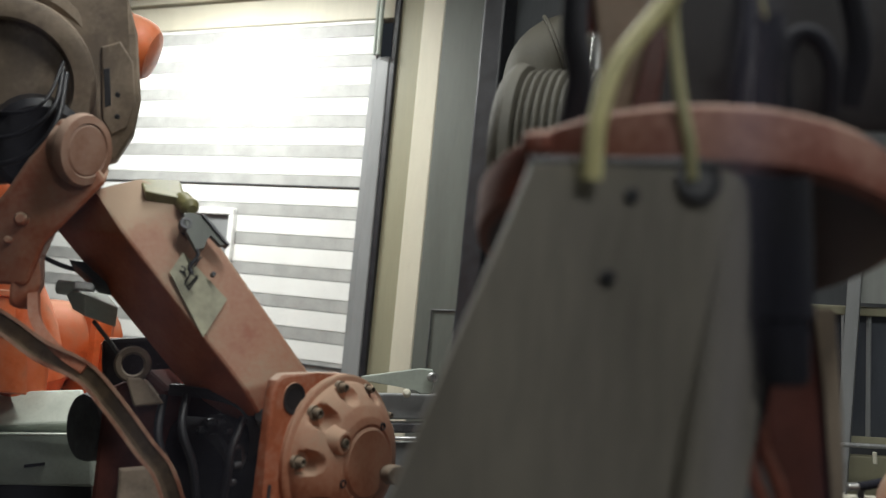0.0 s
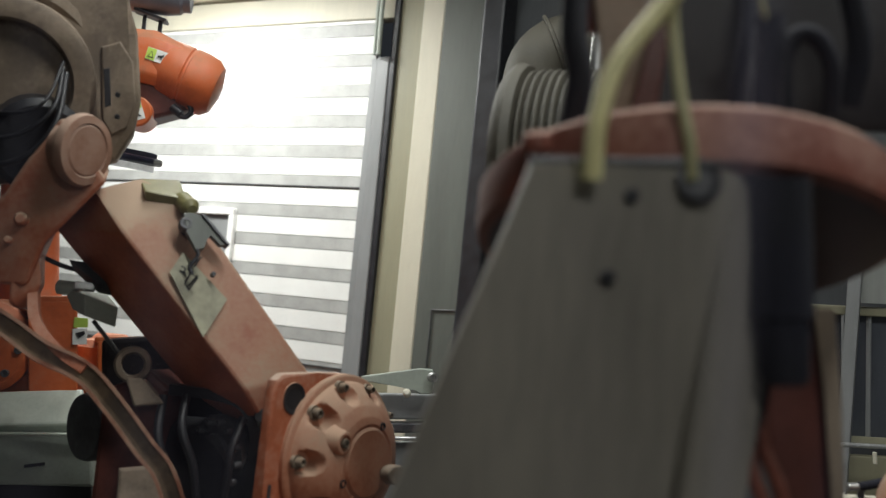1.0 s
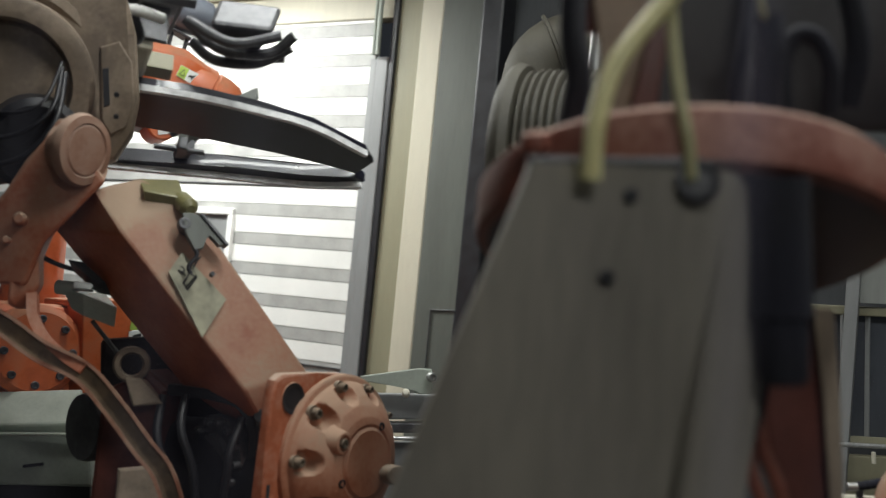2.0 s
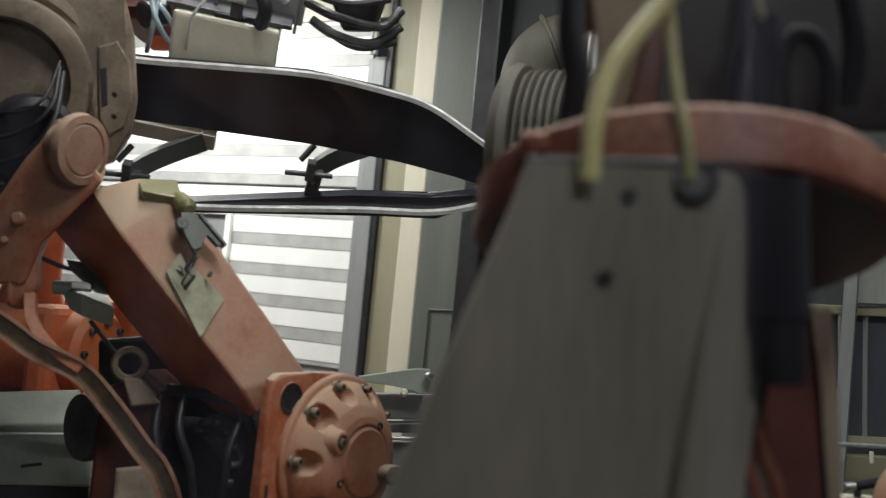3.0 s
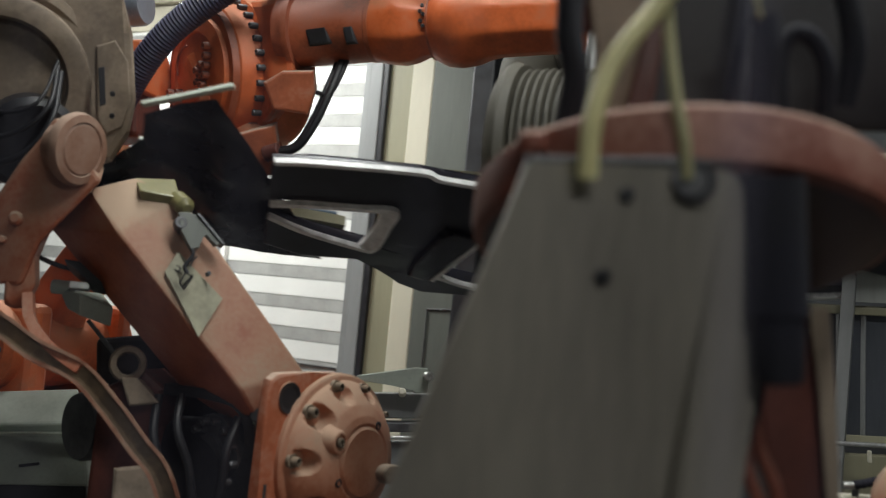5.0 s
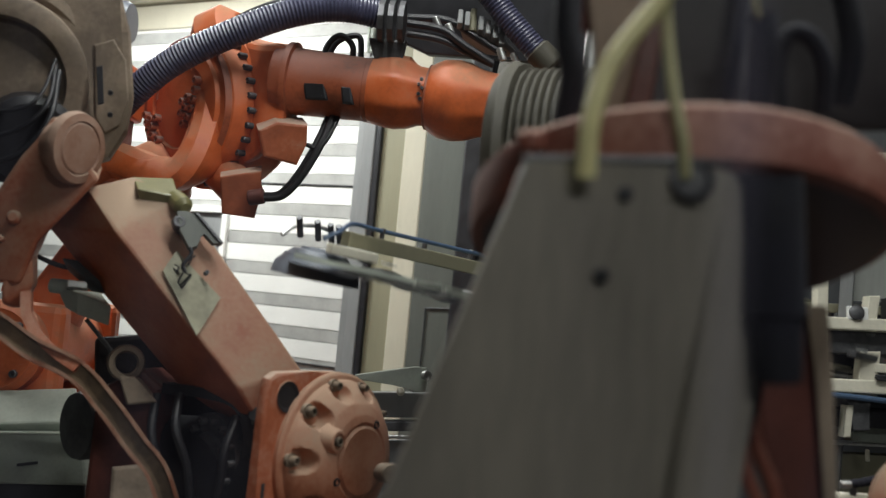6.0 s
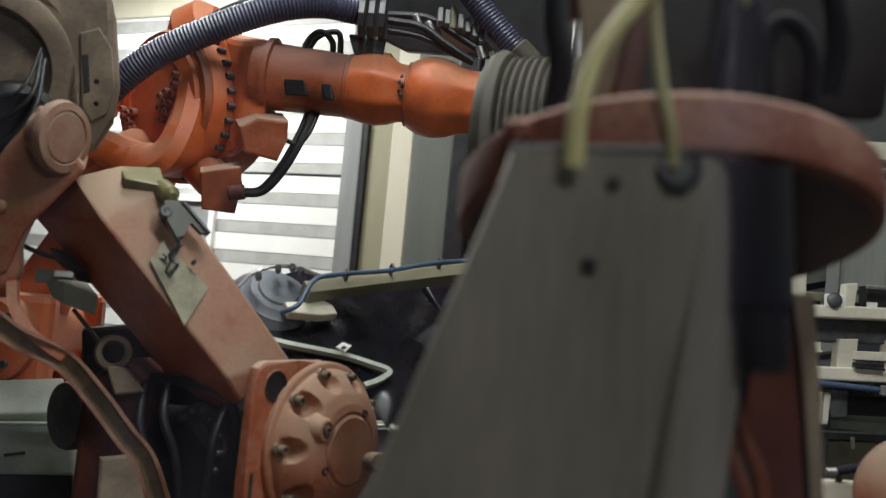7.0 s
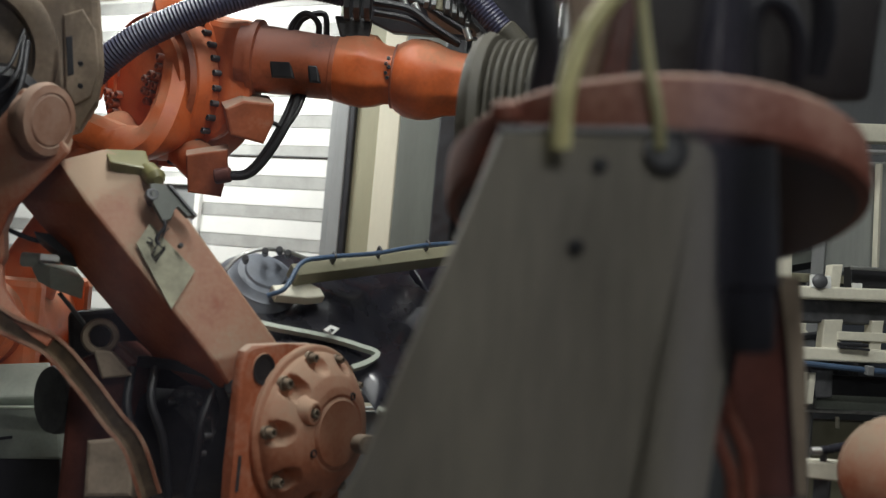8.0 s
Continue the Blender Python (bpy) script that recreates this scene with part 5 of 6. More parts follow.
part("valve", box(B(), plane((-1.877, 3.878, 2.632), (0.517, -0.813, 0.270)), 0.022, 0.07, 0.05, 0.004), jamb_grey, uarm)
part("fitting", rod(B(), (-2.123, 3.714, 2.696), (-2.102, 3.728, 2.644), 0.016), steel, uarm)
part("fitting", rod(B(), (-2.073, 3.741, 2.671), (-2.052, 3.755, 2.620), 0.016), steel, uarm)
part("fitting", rod(B(), (-1.870, 3.851, 2.585), (-1.850, 3.864, 2.533), 0.016), steel, uarm)
part("fitting", rod(B(), (-1.817, 3.879, 2.570), (-1.796, 3.893, 2.519), 0.016), steel, uarm)
part("pressure_plug", rod(B(), (-1.993, 3.817, 2.655), (-1.990, 3.813, 2.754), 0.022, 0.012), olive, uarm)
part("dark_tray", prism(B(), plane((-2.055, 3.956, 2.817), (0.382, -0.909, -0.163)), [(-0.491, 0.320), (0.451, 0.378), (0.509, -0.242), (0.303, -0.232), (0.071, -0.228), (-0.216, -0.229), (-0.405, -0.155), (-0.468, -0.007)], 0.12, 0.01), black_rubber, uarm)
# rear motor on the far end of the arm
RM = UM @ pose(-0.64, 0.05, -0.005, 0, -107, 0)
part("rear_motor", lathe(B(), RM, [(0, -0.20), (0.135, -0.20), (0.142, -0.02), (0.156, 0.0), (0.160, 0.09), (0.152, 0.096), (0.152, 0.106), (0.160, 0.112), (0.160, 0.17), (0.150, 0.225), (0.12, 0.262), (0.06, 0.278), (0, 0.28)], 40), orange, uarm, "round-capped orange motor")
part("motor_housing", loft(B(), [[UM @ Vector((x, y, z)) for y, z in ring] for x, ring in (
    (-0.24, ((-0.10, 0.16), (0.14, 0.16), (0.19, 0.10), (0.19, -0.02), (0.16, -0.08), (-0.10, -0.08))),
    (-0.58, ((-0.10, 0.17), (0.14, 0.17), (0.19, 0.12), (0.19, -0.06), (0.16, -0.11), (-0.10, -0.11))),
    (-0.73, ((-0.08, 0.115), (0.12, 0.115), (0.165, 0.085), (0.165, -0.09), (0.14, -0.14), (-0.08, -0.14))))], 0.012), orange, uarm)
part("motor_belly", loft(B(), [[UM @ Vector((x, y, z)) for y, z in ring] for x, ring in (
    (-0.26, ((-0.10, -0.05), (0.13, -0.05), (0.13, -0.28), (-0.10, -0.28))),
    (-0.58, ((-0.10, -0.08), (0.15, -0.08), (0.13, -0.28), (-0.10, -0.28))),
    (-0.79, ((-0.07, -0.10), (0.13, -0.10), (0.10, -0.20), (-0.07, -0.20))))], 0.02), maroon, uarm, "dark red belly of the motor")
part("wrist_joint", rod(B(), UM @ Vector((-0.535, -0.02, -0.255)), UM @ Vector((-0.535, 0.20, -0.255)), 0.075, bev=0.12, seg=36), orange, uarm, "small round orange joint")


def warning_sticker(m):
    """White sticker with a green triangle and a black beast, on m's xy plane."""
    sg = part("warning_sticker", box(B(), m, 0.10, 0.062, 0.003, 0), white_label, uarm, "white and green warning sticker")
    part("sticker_top", box(B(), m @ pose(-0.027, 0, 0.002), 0.044, 0.058, 0.002, 0), green_label, sg)
    part("sticker_sign", prism(B(), m @ pose(-0.027, 0, 0.005), [(-0.014, -0.018), (0.016, -0.018), (0.001, 0.018)], 0.002, 0), ink, sg)
    part("sticker_sign", prism(B(), m @ pose(-0.027, 0, 0.006), [(-0.009, -0.014), (0.011, -0.014), (0.001, 0.011)], 0.002, 0), green_label, sg)
    part("sticker_sign", prism(B(), m @ pose(0.020, 0, 0.005), [(-0.016, -0.012), (-0.010, 0.004), (0.006, 0.008), (0.016, 0.018), (0.014, 0.002), (0.008, -0.004), (0.008, -0.014), (0.0, -0.004), (-0.008, -0.006)], 0.003, 0), ink, sg)


warning_sticker(UM @ pose(-0.60, 0.193, 0.030, 0, 0, 180) @ pose(0, 0, 0, 90, 0, 0) @ pose(0, 0, 0, 0, 0, -12))
warning_sticker(UM @ pose(-0.535, 0.203, -0.250, 0, 0, 180) @ pose(0, 0, 0, 90, 0, 0) @ pose(0, 0, 0, 0, 0, -68))
for dx in (-0.50, -0.58):
    part("handle_post", box(B(), UM @ pose(dx, 0.05, 0.205), 0.018, 0.03, 0.10, 0.002), black_rubber, uarm)
part("handle_plate", box(B(), UM @ pose(-0.53, 0.05, 0.258, 0, -14, 0), 0.17, 0.09, 0.014, 0.003), black_rubber, uarm)
part("top_motor", lathe(B(), axis(UM @ Vector((-0.30, 0.05, 0.37)), UM @ Vector((-0.72, 0.05, 0.375))), [(0, 0), (0.09, 0), (0.10, 0.02), (0.102, 0.30), (0.09, 0.37), (0.075, 0.385), (0.075, 0.42), (0, 0.42)], 36), dome_blue, uarm, "blue-grey round motor")
part("motor_plug", tube(B(), [UM @ Vector(p) for p in ((-0.70, 0.10, -0.17), (-0.72, 0.12, -0.23), (-0.76, 0.12, -0.245), (-0.785, 0.12, -0.21), (-0.76, 0.12, -0.165))], 0.013, 8), black_rubber, uarm)
part("motor_plug", rod(B(), UM @ Vector((-0.69, 0.12, -0.20)), UM @ Vector((-0.74, 0.13, -0.235)), 0.022), black_rubber, uarm)
part("cable", tube(B(), [UM @ Vector(p) for p in ((-0.44, 0.15, -0.06), (-0.47, 0.21, -0.10), (-0.45, 0.21, -0.16), (-0.40, 0.16, -0.19))], 0.012, 8), jamb_grey, uarm)
# lower arm from the shoulder to the elbow
LM = axis(tuple(AXLE), (-3.274, 3.479, 2.119))
bm = B()
ln = (Vector((-3.274, 3.479, 2.119)) - AXLE).length
CORNERS = [(math.copysign(abs(math.cos(a)) ** 0.6, math.cos(a)), math.copysign(abs(math.sin(a)) ** 0.6, math.sin(a))) for a in (math.pi / 12 * i + 0.01 for i in range(24))]
loft(bm, [[LM @ Vector((x * w, y * h, z)) for x, y in CORNERS] for w, h, z in ((0.14, 0.10, -0.24), (0.20, 0.16, -0.16), (0.20, 0.16, 0.1), (0.13, 0.12, 0.35), (0.13, 0.12, ln - 0.40), (0.19, 0.15, ln - 0.18), (0.12, 0.10, ln - 0.06), (0.06, 0.05, ln - 0.02))])
rlow = part_at("lower_arm", bm, orange, rb, LM)
part("yoke", sweep(B(), [(-3.459, 3.169, 1.932), (-3.317, 3.170, 2.005), (-3.152, 3.236, 1.960), (-3.046, 3.310, 2.009), (-3.025, 3.380, 2.166), (-3.064, 3.438, 2.371), (-3.165, 3.444, 2.532)], [(-0.055, -0.10), (0.045, -0.12), (0.08, -0.04), (0.085, 0.03), (0.05, 0.085), (0.0, 0.10), (-0.05, 0.08), (-0.075, 0.02)], (-0.183, -0.980, -0.082), 8), orange, rlow, "rounded fork of the lower arm")

# ---- car body side ----
panel = thing("car_side_panel", "black pressed-steel car body side with bare bright flanges", "car part", (0, 0, 0))
ID = Matrix()
bm = B()
prism(bm, ID, [(-0.79, 0.322), (-0.644, 0.339), (-0.185, 0.363), (-0.083, 0.334), (0.294, 0.320), (0.584, 0.322), (0.918, 0.363), (1.303, 0.409), (1.608, 0.402), (1.827, 0.371), (2.106, 0.248), (2.177, 0.156), (2.146, 0.030), (2.009, 0.061), (1.754, 0.081), (1.335, 0.085), (0.988, 0.066), (0.617, 0.047), (0.268, 0.024), (0.183, 0.007), (0.126, -0.061), (-0.016, -0.326), (-0.117, -0.329), (-0.143, -0.272), (-0.121, -0.191), (-0.297, -0.160), (-0.254, 0.013), (-0.245, 0.113), (-0.408, 0.106), (-0.632, 0.092), (-0.79, 0.070)], 0.035, 0.012)
part("door_ring", bm, black_part, panel, local=True)
bm = B()
prism(bm, ID, [(-0.79, -0.015), (-0.623, -0.086), (-0.389, -0.151), (-0.298, -0.155), (-0.126, -0.192), (-0.137, -0.277), (-0.031, -0.329), (0.010, -0.287), (0.194, -0.336), (0.450, -0.329), (0.888, -0.296), (1.578, -0.122), (1.920, -0.073), (2.146, 0.007), (2.208, -0.028), (1.971, -0.169), (1.710, -0.202), (0.899, -0.349), (0.514, -0.398), (0.206, -0.426), (-0.034, -0.442), (-0.156, -0.394), (-0.255, -0.300), (-0.365, -0.239), (-0.613, -0.271), (-0.79, -0.215)], 0.06, 0.010)
part("sill", bm, black_part, panel, local=True)
# bright flanges
for pts in ([(-0.78, 0.318), (-0.621, 0.336), (-0.184, 0.358), (-0.083, 0.330), (0.295, 0.315), (0.585, 0.317), (0.919, 0.358), (1.305, 0.404), (1.609, 0.397), (1.829, 0.366), (2.108, 0.243)],
            [(-0.78, 0.066), (-0.631, 0.087), (-0.408, 0.101), (-0.247, 0.110), (-0.257, 0.012), (-0.301, -0.147), (-0.389, -0.146), (-0.623, -0.081), (-0.78, -0.010)],
            [(0.280, 0.021), (0.191, 0.003), (0.134, -0.064), (-0.007, -0.319)],
            [(0.015, -0.292), (0.195, -0.342), (0.452, -0.338), (0.891, -0.313), (1.596, -0.183), (1.956, -0.124), (2.190, -0.031)]):
    part("flange", sweep(B(), [Vector((x, y, 0.012)) for x, y in pts], [(-0.009, -0.012), (0.010, -0.012), (0.010, 0.016), (-0.009, 0.016)], (0, 0, 1), 5), flange_white, panel, "pale bare flange", local=True)
part("flange_plate", prism(B(), ID, [(-0.244, 0.110), (-0.254, 0.013), (-0.300, -0.153), (-0.377, -0.149), (-0.351, -0.106), (-0.312, 0.012), (-0.304, 0.080), (-0.344, 0.103)], 0.01, 0.003, front=0.016), flange_white, panel, "wide pale bare flange", local=True)
part("pillar_crease", sweep(B(), [Vector((x, y, 0.01)) for x, y in [(-0.003, 0.026), (-0.039, -0.088), (-0.095, -0.249)]], [(-0.008, -0.01), (0.008, -0.01), (0.004, 0.008), (-0.004, 0.008)], (0, 0, 1), 5), black_part, panel, local=True)
part("pillar_cover", prism(B(), ID, [(-0.125, -0.297), (-0.105, -0.204), (-0.032, -0.022), (0.027, 0.016), (0.149, -0.008), (0.100, -0.087), (-0.018, -0.310), (-0.058, -0.317)], 0.02, 0.016, front=0.035), black_part, panel, "raised foot of the middle pillar", local=True)
part("sticker", prism(B(), ID, [(0.332, 0.237), (0.395, 0.239), (0.396, 0.206), (0.335, 0.204)], -0.001, 0, front=0.004), pale_label, panel, "small pale sticker", local=True)
# rear quarter seen from inside: a pressed sheet with swells and hollows
low = [(-1.712, 0.036), (-1.584, 0.106), (-1.417, 0.198), (-1.304, 0.316), (-1.294, 0.445), (-1.162, 0.520), (-1.024, 0.566)]
top = [(-1.615, -0.179), (-1.504, -0.293), (-1.310, -0.349), (-1.079, -0.277), (-0.818, -0.295), (-0.628, -0.313), (-0.521, -0.310)]
bm = B()
rows = []
NU, NV = 60, 26


def along(line, t):
    k = min(int(t * (len(line) - 1)), len(line) - 2)
    return Vector(line[k]).lerp(Vector(line[k + 1]), t * (len(line) - 1) - k)


SWELLS = [(0.42, 0.58, 0.13, 0.20, 0.05), (0.66, 0.62, 0.10, 0.24, -0.035), (0.80, 0.40, 0.035, 0.07, -0.035), (0.88, 0.68, 0.10, 0.18, 0.035), (0.30, 0.30, 0.14, 0.12, 0.02), (0.70, 0.15, 0.12, 0.10, 0.03), (0.95, 0.30, 0.08, 0.2, 0.03), (0.52, 0.85, 0.08, 0.12, -0.025)]
for j in range(NV + 1):
    row = []
    for i in range(NU + 1):
        u, v = i / NU, j / NV
        p = along(low, u).lerp(along(top, u), v)
        h = sum(a * math.exp(-((u - cu) / su) ** 2 - ((v - cv) / sv) ** 2) for cu, cv, su, sv, a in SWELLS)
        h += 0.010 * noise.noise(Vector((p.x * 5, p.y * 5, 0.3))) + 0.003 * noise.noise(Vector((p.x * 14, p.y * 14, 2.3)))
        row.append(bm.verts.new((p.x, p.y, -0.03 - h)))
    rows.append(row)
for p, q in zip(rows, rows[1:]):
    for i in range(NU):
        bm.faces.new((p[i], p[i + 1], q[i + 1], q[i]))
bmesh.ops.solidify(bm, geom=bm.faces[:] + bm.edges[:] + bm.verts[:], thickness=0.006)
part("quarter_inner", bm, quarter_black, panel, "glossy black inner quarter with pressed swells", local=True)
for pts in ([(-1.674, -0.009), (-1.563, 0.049), (-1.360, 0.123), (-1.251, 0.178), (-1.186, 0.223), (-1.248, 0.259), (-1.322, 0.277)], [(-1.306, 0.468), (-1.167, 0.529), (-0.965, 0.621)]):
    part("flange", sweep(B(), [Vector((x, y, -0.06)) for x, y in pts], [(-0.010, -0.01), (0.010, -0.01), (0.010, 0.01), (-0.010, 0.01)], (0, 0, 1), 5), pale_green_grey, panel, "pale grey flange", local=True)
part("sticker", prism(B(), ID, [(-1.387, 0.122), (-1.350, 0.103), (-1.320, 0.122), (-1.361, 0.149)], 0.104, 0, front=-0.098), white_label, panel, "small white code sticker", local=True)
part("sticker_print", prism(B(), ID, [(-1.372, 0.132), (-1.356, 0.122), (-1.346, 0.131), (-1.362, 0.141)], 0.108, 0, front=-0.1045), ink, panel, local=True)
wc = (-1.492, -0.184, 0.000)
bm = B()
lathe(bm, pose(wc[0], wc[1], 0.0, 180, 0, 0), [(0.175, -0.02), (0.165, 0.025), (0.142, 0.048), (0.136, 0.062), (0.125, 0.066), (0.105, 0.084), (0.08, 0.087), (0.075, 0.096), (0.03, 0.10), (0, 0.10)], 48)
part("wheel_house", bm, dome_blue, panel, "blue-grey domed wheel house", local=True)

# ---- gripper that holds it ----
grip = thing("panel_gripper", "olive-grey gripper frame with clamps, hoses and cables", "gripper", (0, 0, 0))
part("beam", beam(B(), (-0.622, -0.100, -0.300), (0.93, -0.115, -0.300), 0.07, 0.09), frame_cream, grip, local=True)
part("beam", beam(B(), (-1.443, -0.101, -0.160), (-0.434, -0.204, -0.160), 0.06, 0.058), olive, grip, local=True)
part("cross_beam", beam(B(), (-0.558, -0.048, -0.340), (1.293, 0.040, -0.340), 0.08, 0.08), olive, grip, local=True)
for a, b, c in (((0.886, -0.114, -0.280), (0.685, -0.200, -0.160), (0.594, -0.238, -0.030)), ((1.672, 0.041, -0.280), (1.478, -0.026, -0.160), (1.375, -0.073, -0.030))):
    part("clamp_arm", sweep(B(), [a, b, c], [(-0.042, -0.03), (0.042, -0.03), (0.042, 0.03), (-0.042, 0.03)], (0, 0, 1), 4), column_paint, grip, local=True)
    part("clamp_foot", beam(B(), tuple(Vector(c) + Vector((0.03, 0.02, -0.01))), tuple(Vector(c) + Vector((0.02, -0.11, -0.02))), 0.06, 0.05), dark_steel, grip, local=True)
    part("clamp_jaw", box(B(), Matrix.Translation(c) @ pose(0, 0.03, 0.02), 0.04, 0.09, 0.06, 0.006), dark_steel, grip, local=True)
    part("clamp_handle", rod(B(), tuple(Vector(c) + Vector((-0.11, 0.0, 0.02))), tuple(Vector(c) + Vector((0.10, 0.02, 0.02))), 0.012), dark_steel, grip, local=True)
    part("clamp_cylinder", rod(B(), tuple(Vector(c) + Vector((-0.05, 0.05, -0.02))), tuple(Vector(c) + Vector((0.0, 0.12, -0.06))), 0.014), dark_steel, grip, local=True)
part("plate", prism(B(), Matrix.Translation((-1.419, -0.046, -0.090)), [(-0.10, -0.04), (0.06, -0.04), (0.09, -0.01), (0.09, 0.03), (0.02, 0.034), (-0.10, 0.012)], 0.04, 0.006), frame_cream, grip, local=True)
for dx, dy in ((-0.07, -0.02), (-0.04, 0.01), (0.07, 0.015)):
    part("plate_hole", lathe(B(), Matrix.Translation((-1.419 + dx, -0.046 + dy, -0.088)), [(0, -0.01), (0.007, -0.01), (0.007, 0.002), (0, 0.002)], 12), dark_steel, grip, local=True)
part("plate_mark", box(B(), pose(0, 0, 0) @ Matrix.Translation((-1.365, -0.052, -0.088)), 0.05, 0.022, 0.008, 0), ink, grip, local=True)
part("hose", tube(B(), [(-1.567, -0.024, -0.140), (-1.510, -0.021, -0.180), (-1.422, -0.104, -0.220), (-1.291, -0.130, -0.220), (-1.081, -0.143, -0.220), (-0.813, -0.183, -0.220), (-0.473, -0.198, -0.220)], 0.009, 10), blue_cable, grip, "blue air hose", local=True)
for a in ((-1.272, -0.134, -0.210), (-1.055, -0.159, -0.210), (-0.804, -0.190, -0.210)):
    part("hose_clip", box(B(), Matrix.Translation(a), 0.010, 0.028, 0.045, 0.003), dark_steel, grip, local=True)
part("hose", tube(B(), [(-1.667, -0.178, -0.120), (-1.613, -0.206, -0.160), (-1.524, -0.218, -0.180), (-1.428, -0.215, -0.170), (-1.344, -0.197, -0.150)], 0.008, 8), steel, grip, local=True)
for a, b in (((-1.579, -0.209, -0.130), (-1.623, -0.156, -0.200)), ((-1.485, -0.245, -0.130), (-1.530, -0.192, -0.200)), ((-1.423, -0.250, -0.130), (-1.470, -0.197, -0.200)), ((-1.395, -0.231, -0.130), (-1.443, -0.178, -0.200))):
    part("fitting", rod(B(), a, b, 0.012), dark_steel, grip, local=True)
# tool changer with its cables, over the ring
part("changer_box", box(B(), Matrix.Translation((0.925, 0.420, -0.170)), 0.44, 0.22, 0.20, 0.015), frame_cream, grip, "cream tool-changer box", local=True)
part("changer_plate", box(B(), Matrix.Translation((0.93, 0.545, -0.200)), 0.52, 0.020, 0.20, 0.005), dark_steel, grip, local=True)
for i, pts in enumerate(([(0.636, 0.550, -0.100), (0.634, 0.441, -0.050), (0.611, 0.312, -0.120)], [(0.613, 0.546, -0.100), (0.652, 0.470, -0.050), (0.741, 0.312, -0.120)], [(0.590, 0.540, -0.150), (0.686, 0.486, -0.100), (0.761, 0.319, -0.150)])):
    part("air_hose", tube(B(), pts, 0.011, 8), mat("pale_blue_hose", (0.35, 0.45, 0.50), 0.4) if i == 0 else bpy.data.materials["pale_blue_hose"], grip, "pale blue air hose", local=True)
part("changer_bar", beam(B(), (0.62, 0.69, -0.16), (1.25, 0.755, -0.16), 0.05, 0.03), dark_steel, grip, local=True)
for x in (0.70, 0.86, 1.06, 1.20):
    part("changer_post", beam(B(), (x, 0.50, -0.18), (x + 0.01, 0.70, -0.18), 0.014, 0.014), jamb_grey, grip, local=True)
part("changer_back", box(B(), Matrix.Translation((0.98, 0.60, -0.26)), 0.50, 0.17, 0.012, 0.003), jamb_grey, grip, local=True)
part("white_plug", rod(B(), (0.895, 0.630, -0.10), (0.990, 0.622, -0.10), 0.022, bev=0.4), white_label, grip, "white cable plug", local=True)
part("plug_body", box(B(), Matrix.Translation((0.955, 0.575, -0.11)), 0.05, 0.07, 0.05, 0.006), dark_steel, grip, local=True)
part("plug_bracket", box(B(), Matrix.Translation((0.935, 0.535, -0.12)), 0.13, 0.03, 0.06, 0.006), black_rubber, grip, local=True)
part("air_hose", tube(B(), [(0.90, 0.66, -0.12), (0.916, 0.695, -0.10), (0.99, 0.704, -0.09), (1.064, 0.705, -0.10), (1.15, 0.65, -0.13)], 0.022, 12, ribs=40, depth=0.1), white_label, grip, "pale wrapped hose", local=True)
part("cable", tube(B(), [(1.02, 0.70, -0.10), (1.07, 0.62, -0.06), (1.06, 0.52, -0.10)], 0.03, 10), black_rubber, grip, local=True)
part("air_hose", tube(B(), [(0.772, 0.340, -0.090), (0.779, 0.420, -0.060), (0.790, 0.530, -0.050), (0.840, 0.610, -0.070), (0.900, 0.630, -0.100)], 0.0065, 8), white_label, grip, local=True)
part("changer_coupling", rod(B(), (0.581, 0.464, -0.120), (0.654, 0.475, -0.200), 0.06), dark_steel, grip, local=True)
for pts in ([(1.265, 0.601, -0.100), (1.366, 0.571, -0.060), (1.531, 0.553, -0.100), (1.643, 0.636, -0.150)], [(1.232, 0.655, -0.150), (1.369, 0.646, -0.060), (1.556, 0.634, -0.100), (1.631, 0.709, -0.150)], [(1.232, 0.717, -0.100), (1.396, 0.715, -0.050), (1.566, 0.759, -0.100)], [(1.304, 0.572, -0.140), (1.473, 0.515, -0.140), (1.635, 0.573, -0.140)]):
    part("cable", tube(B(), pts, 0.020, 10), dark_steel, grip, local=True)
part("tool_finger", loft(B(), [[(1.302, 0.731, -0.100), (1.535, 0.778, -0.100), (1.578, 0.746, -0.250), (1.337, 0.698, -0.250)], [(1.397, 0.577, -0.100), (1.516, 0.601, -0.100), (1.544, 0.575, -0.200), (1.422, 0.551, -0.200)]], 0.02), dark_steel, grip, local=True)

# ---- frame that slides in beside the near robot ----
FT = (-0.297, 4.647, 1.390)
slide = thing("transfer_frame", "cream steel transfer frame with dark fittings and tubes", "frame", FT)
part("beam", prism(B(), plane((-0.310, 4.635, 1.587), (0.411, -0.907, 0.087)), [(-0.389, 0.007), (0.530, 0.050), (0.531, -0.004), (-0.386, -0.047)], 0.10, 0.008), frame_cream, slide)
part("beam", prism(B(), plane((-0.309, 4.704, 1.508), (0.411, -0.907, 0.087)), [(-0.396, 0.031), (0.536, 0.074), (0.539, -0.027), (-0.390, -0.071)], 0.10, 0.008), dark_steel, slide)
part("beam", prism(B(), plane((-0.293, 4.652, 1.322), (0.411, -0.907, 0.087)), [(-0.389, 0.009), (0.530, 0.053), (0.531, -0.006), (-0.386, -0.049)], 0.10, 0.008), frame_cream, slide)
part("beam", prism(B(), plane((-0.294, 4.823, 1.180), (0.411, -0.907, 0.087)), [(-0.404, 0.024), (0.548, 0.070), (0.550, -0.020), (-0.399, -0.066)], 0.10, 0.008), black_rubber, slide)
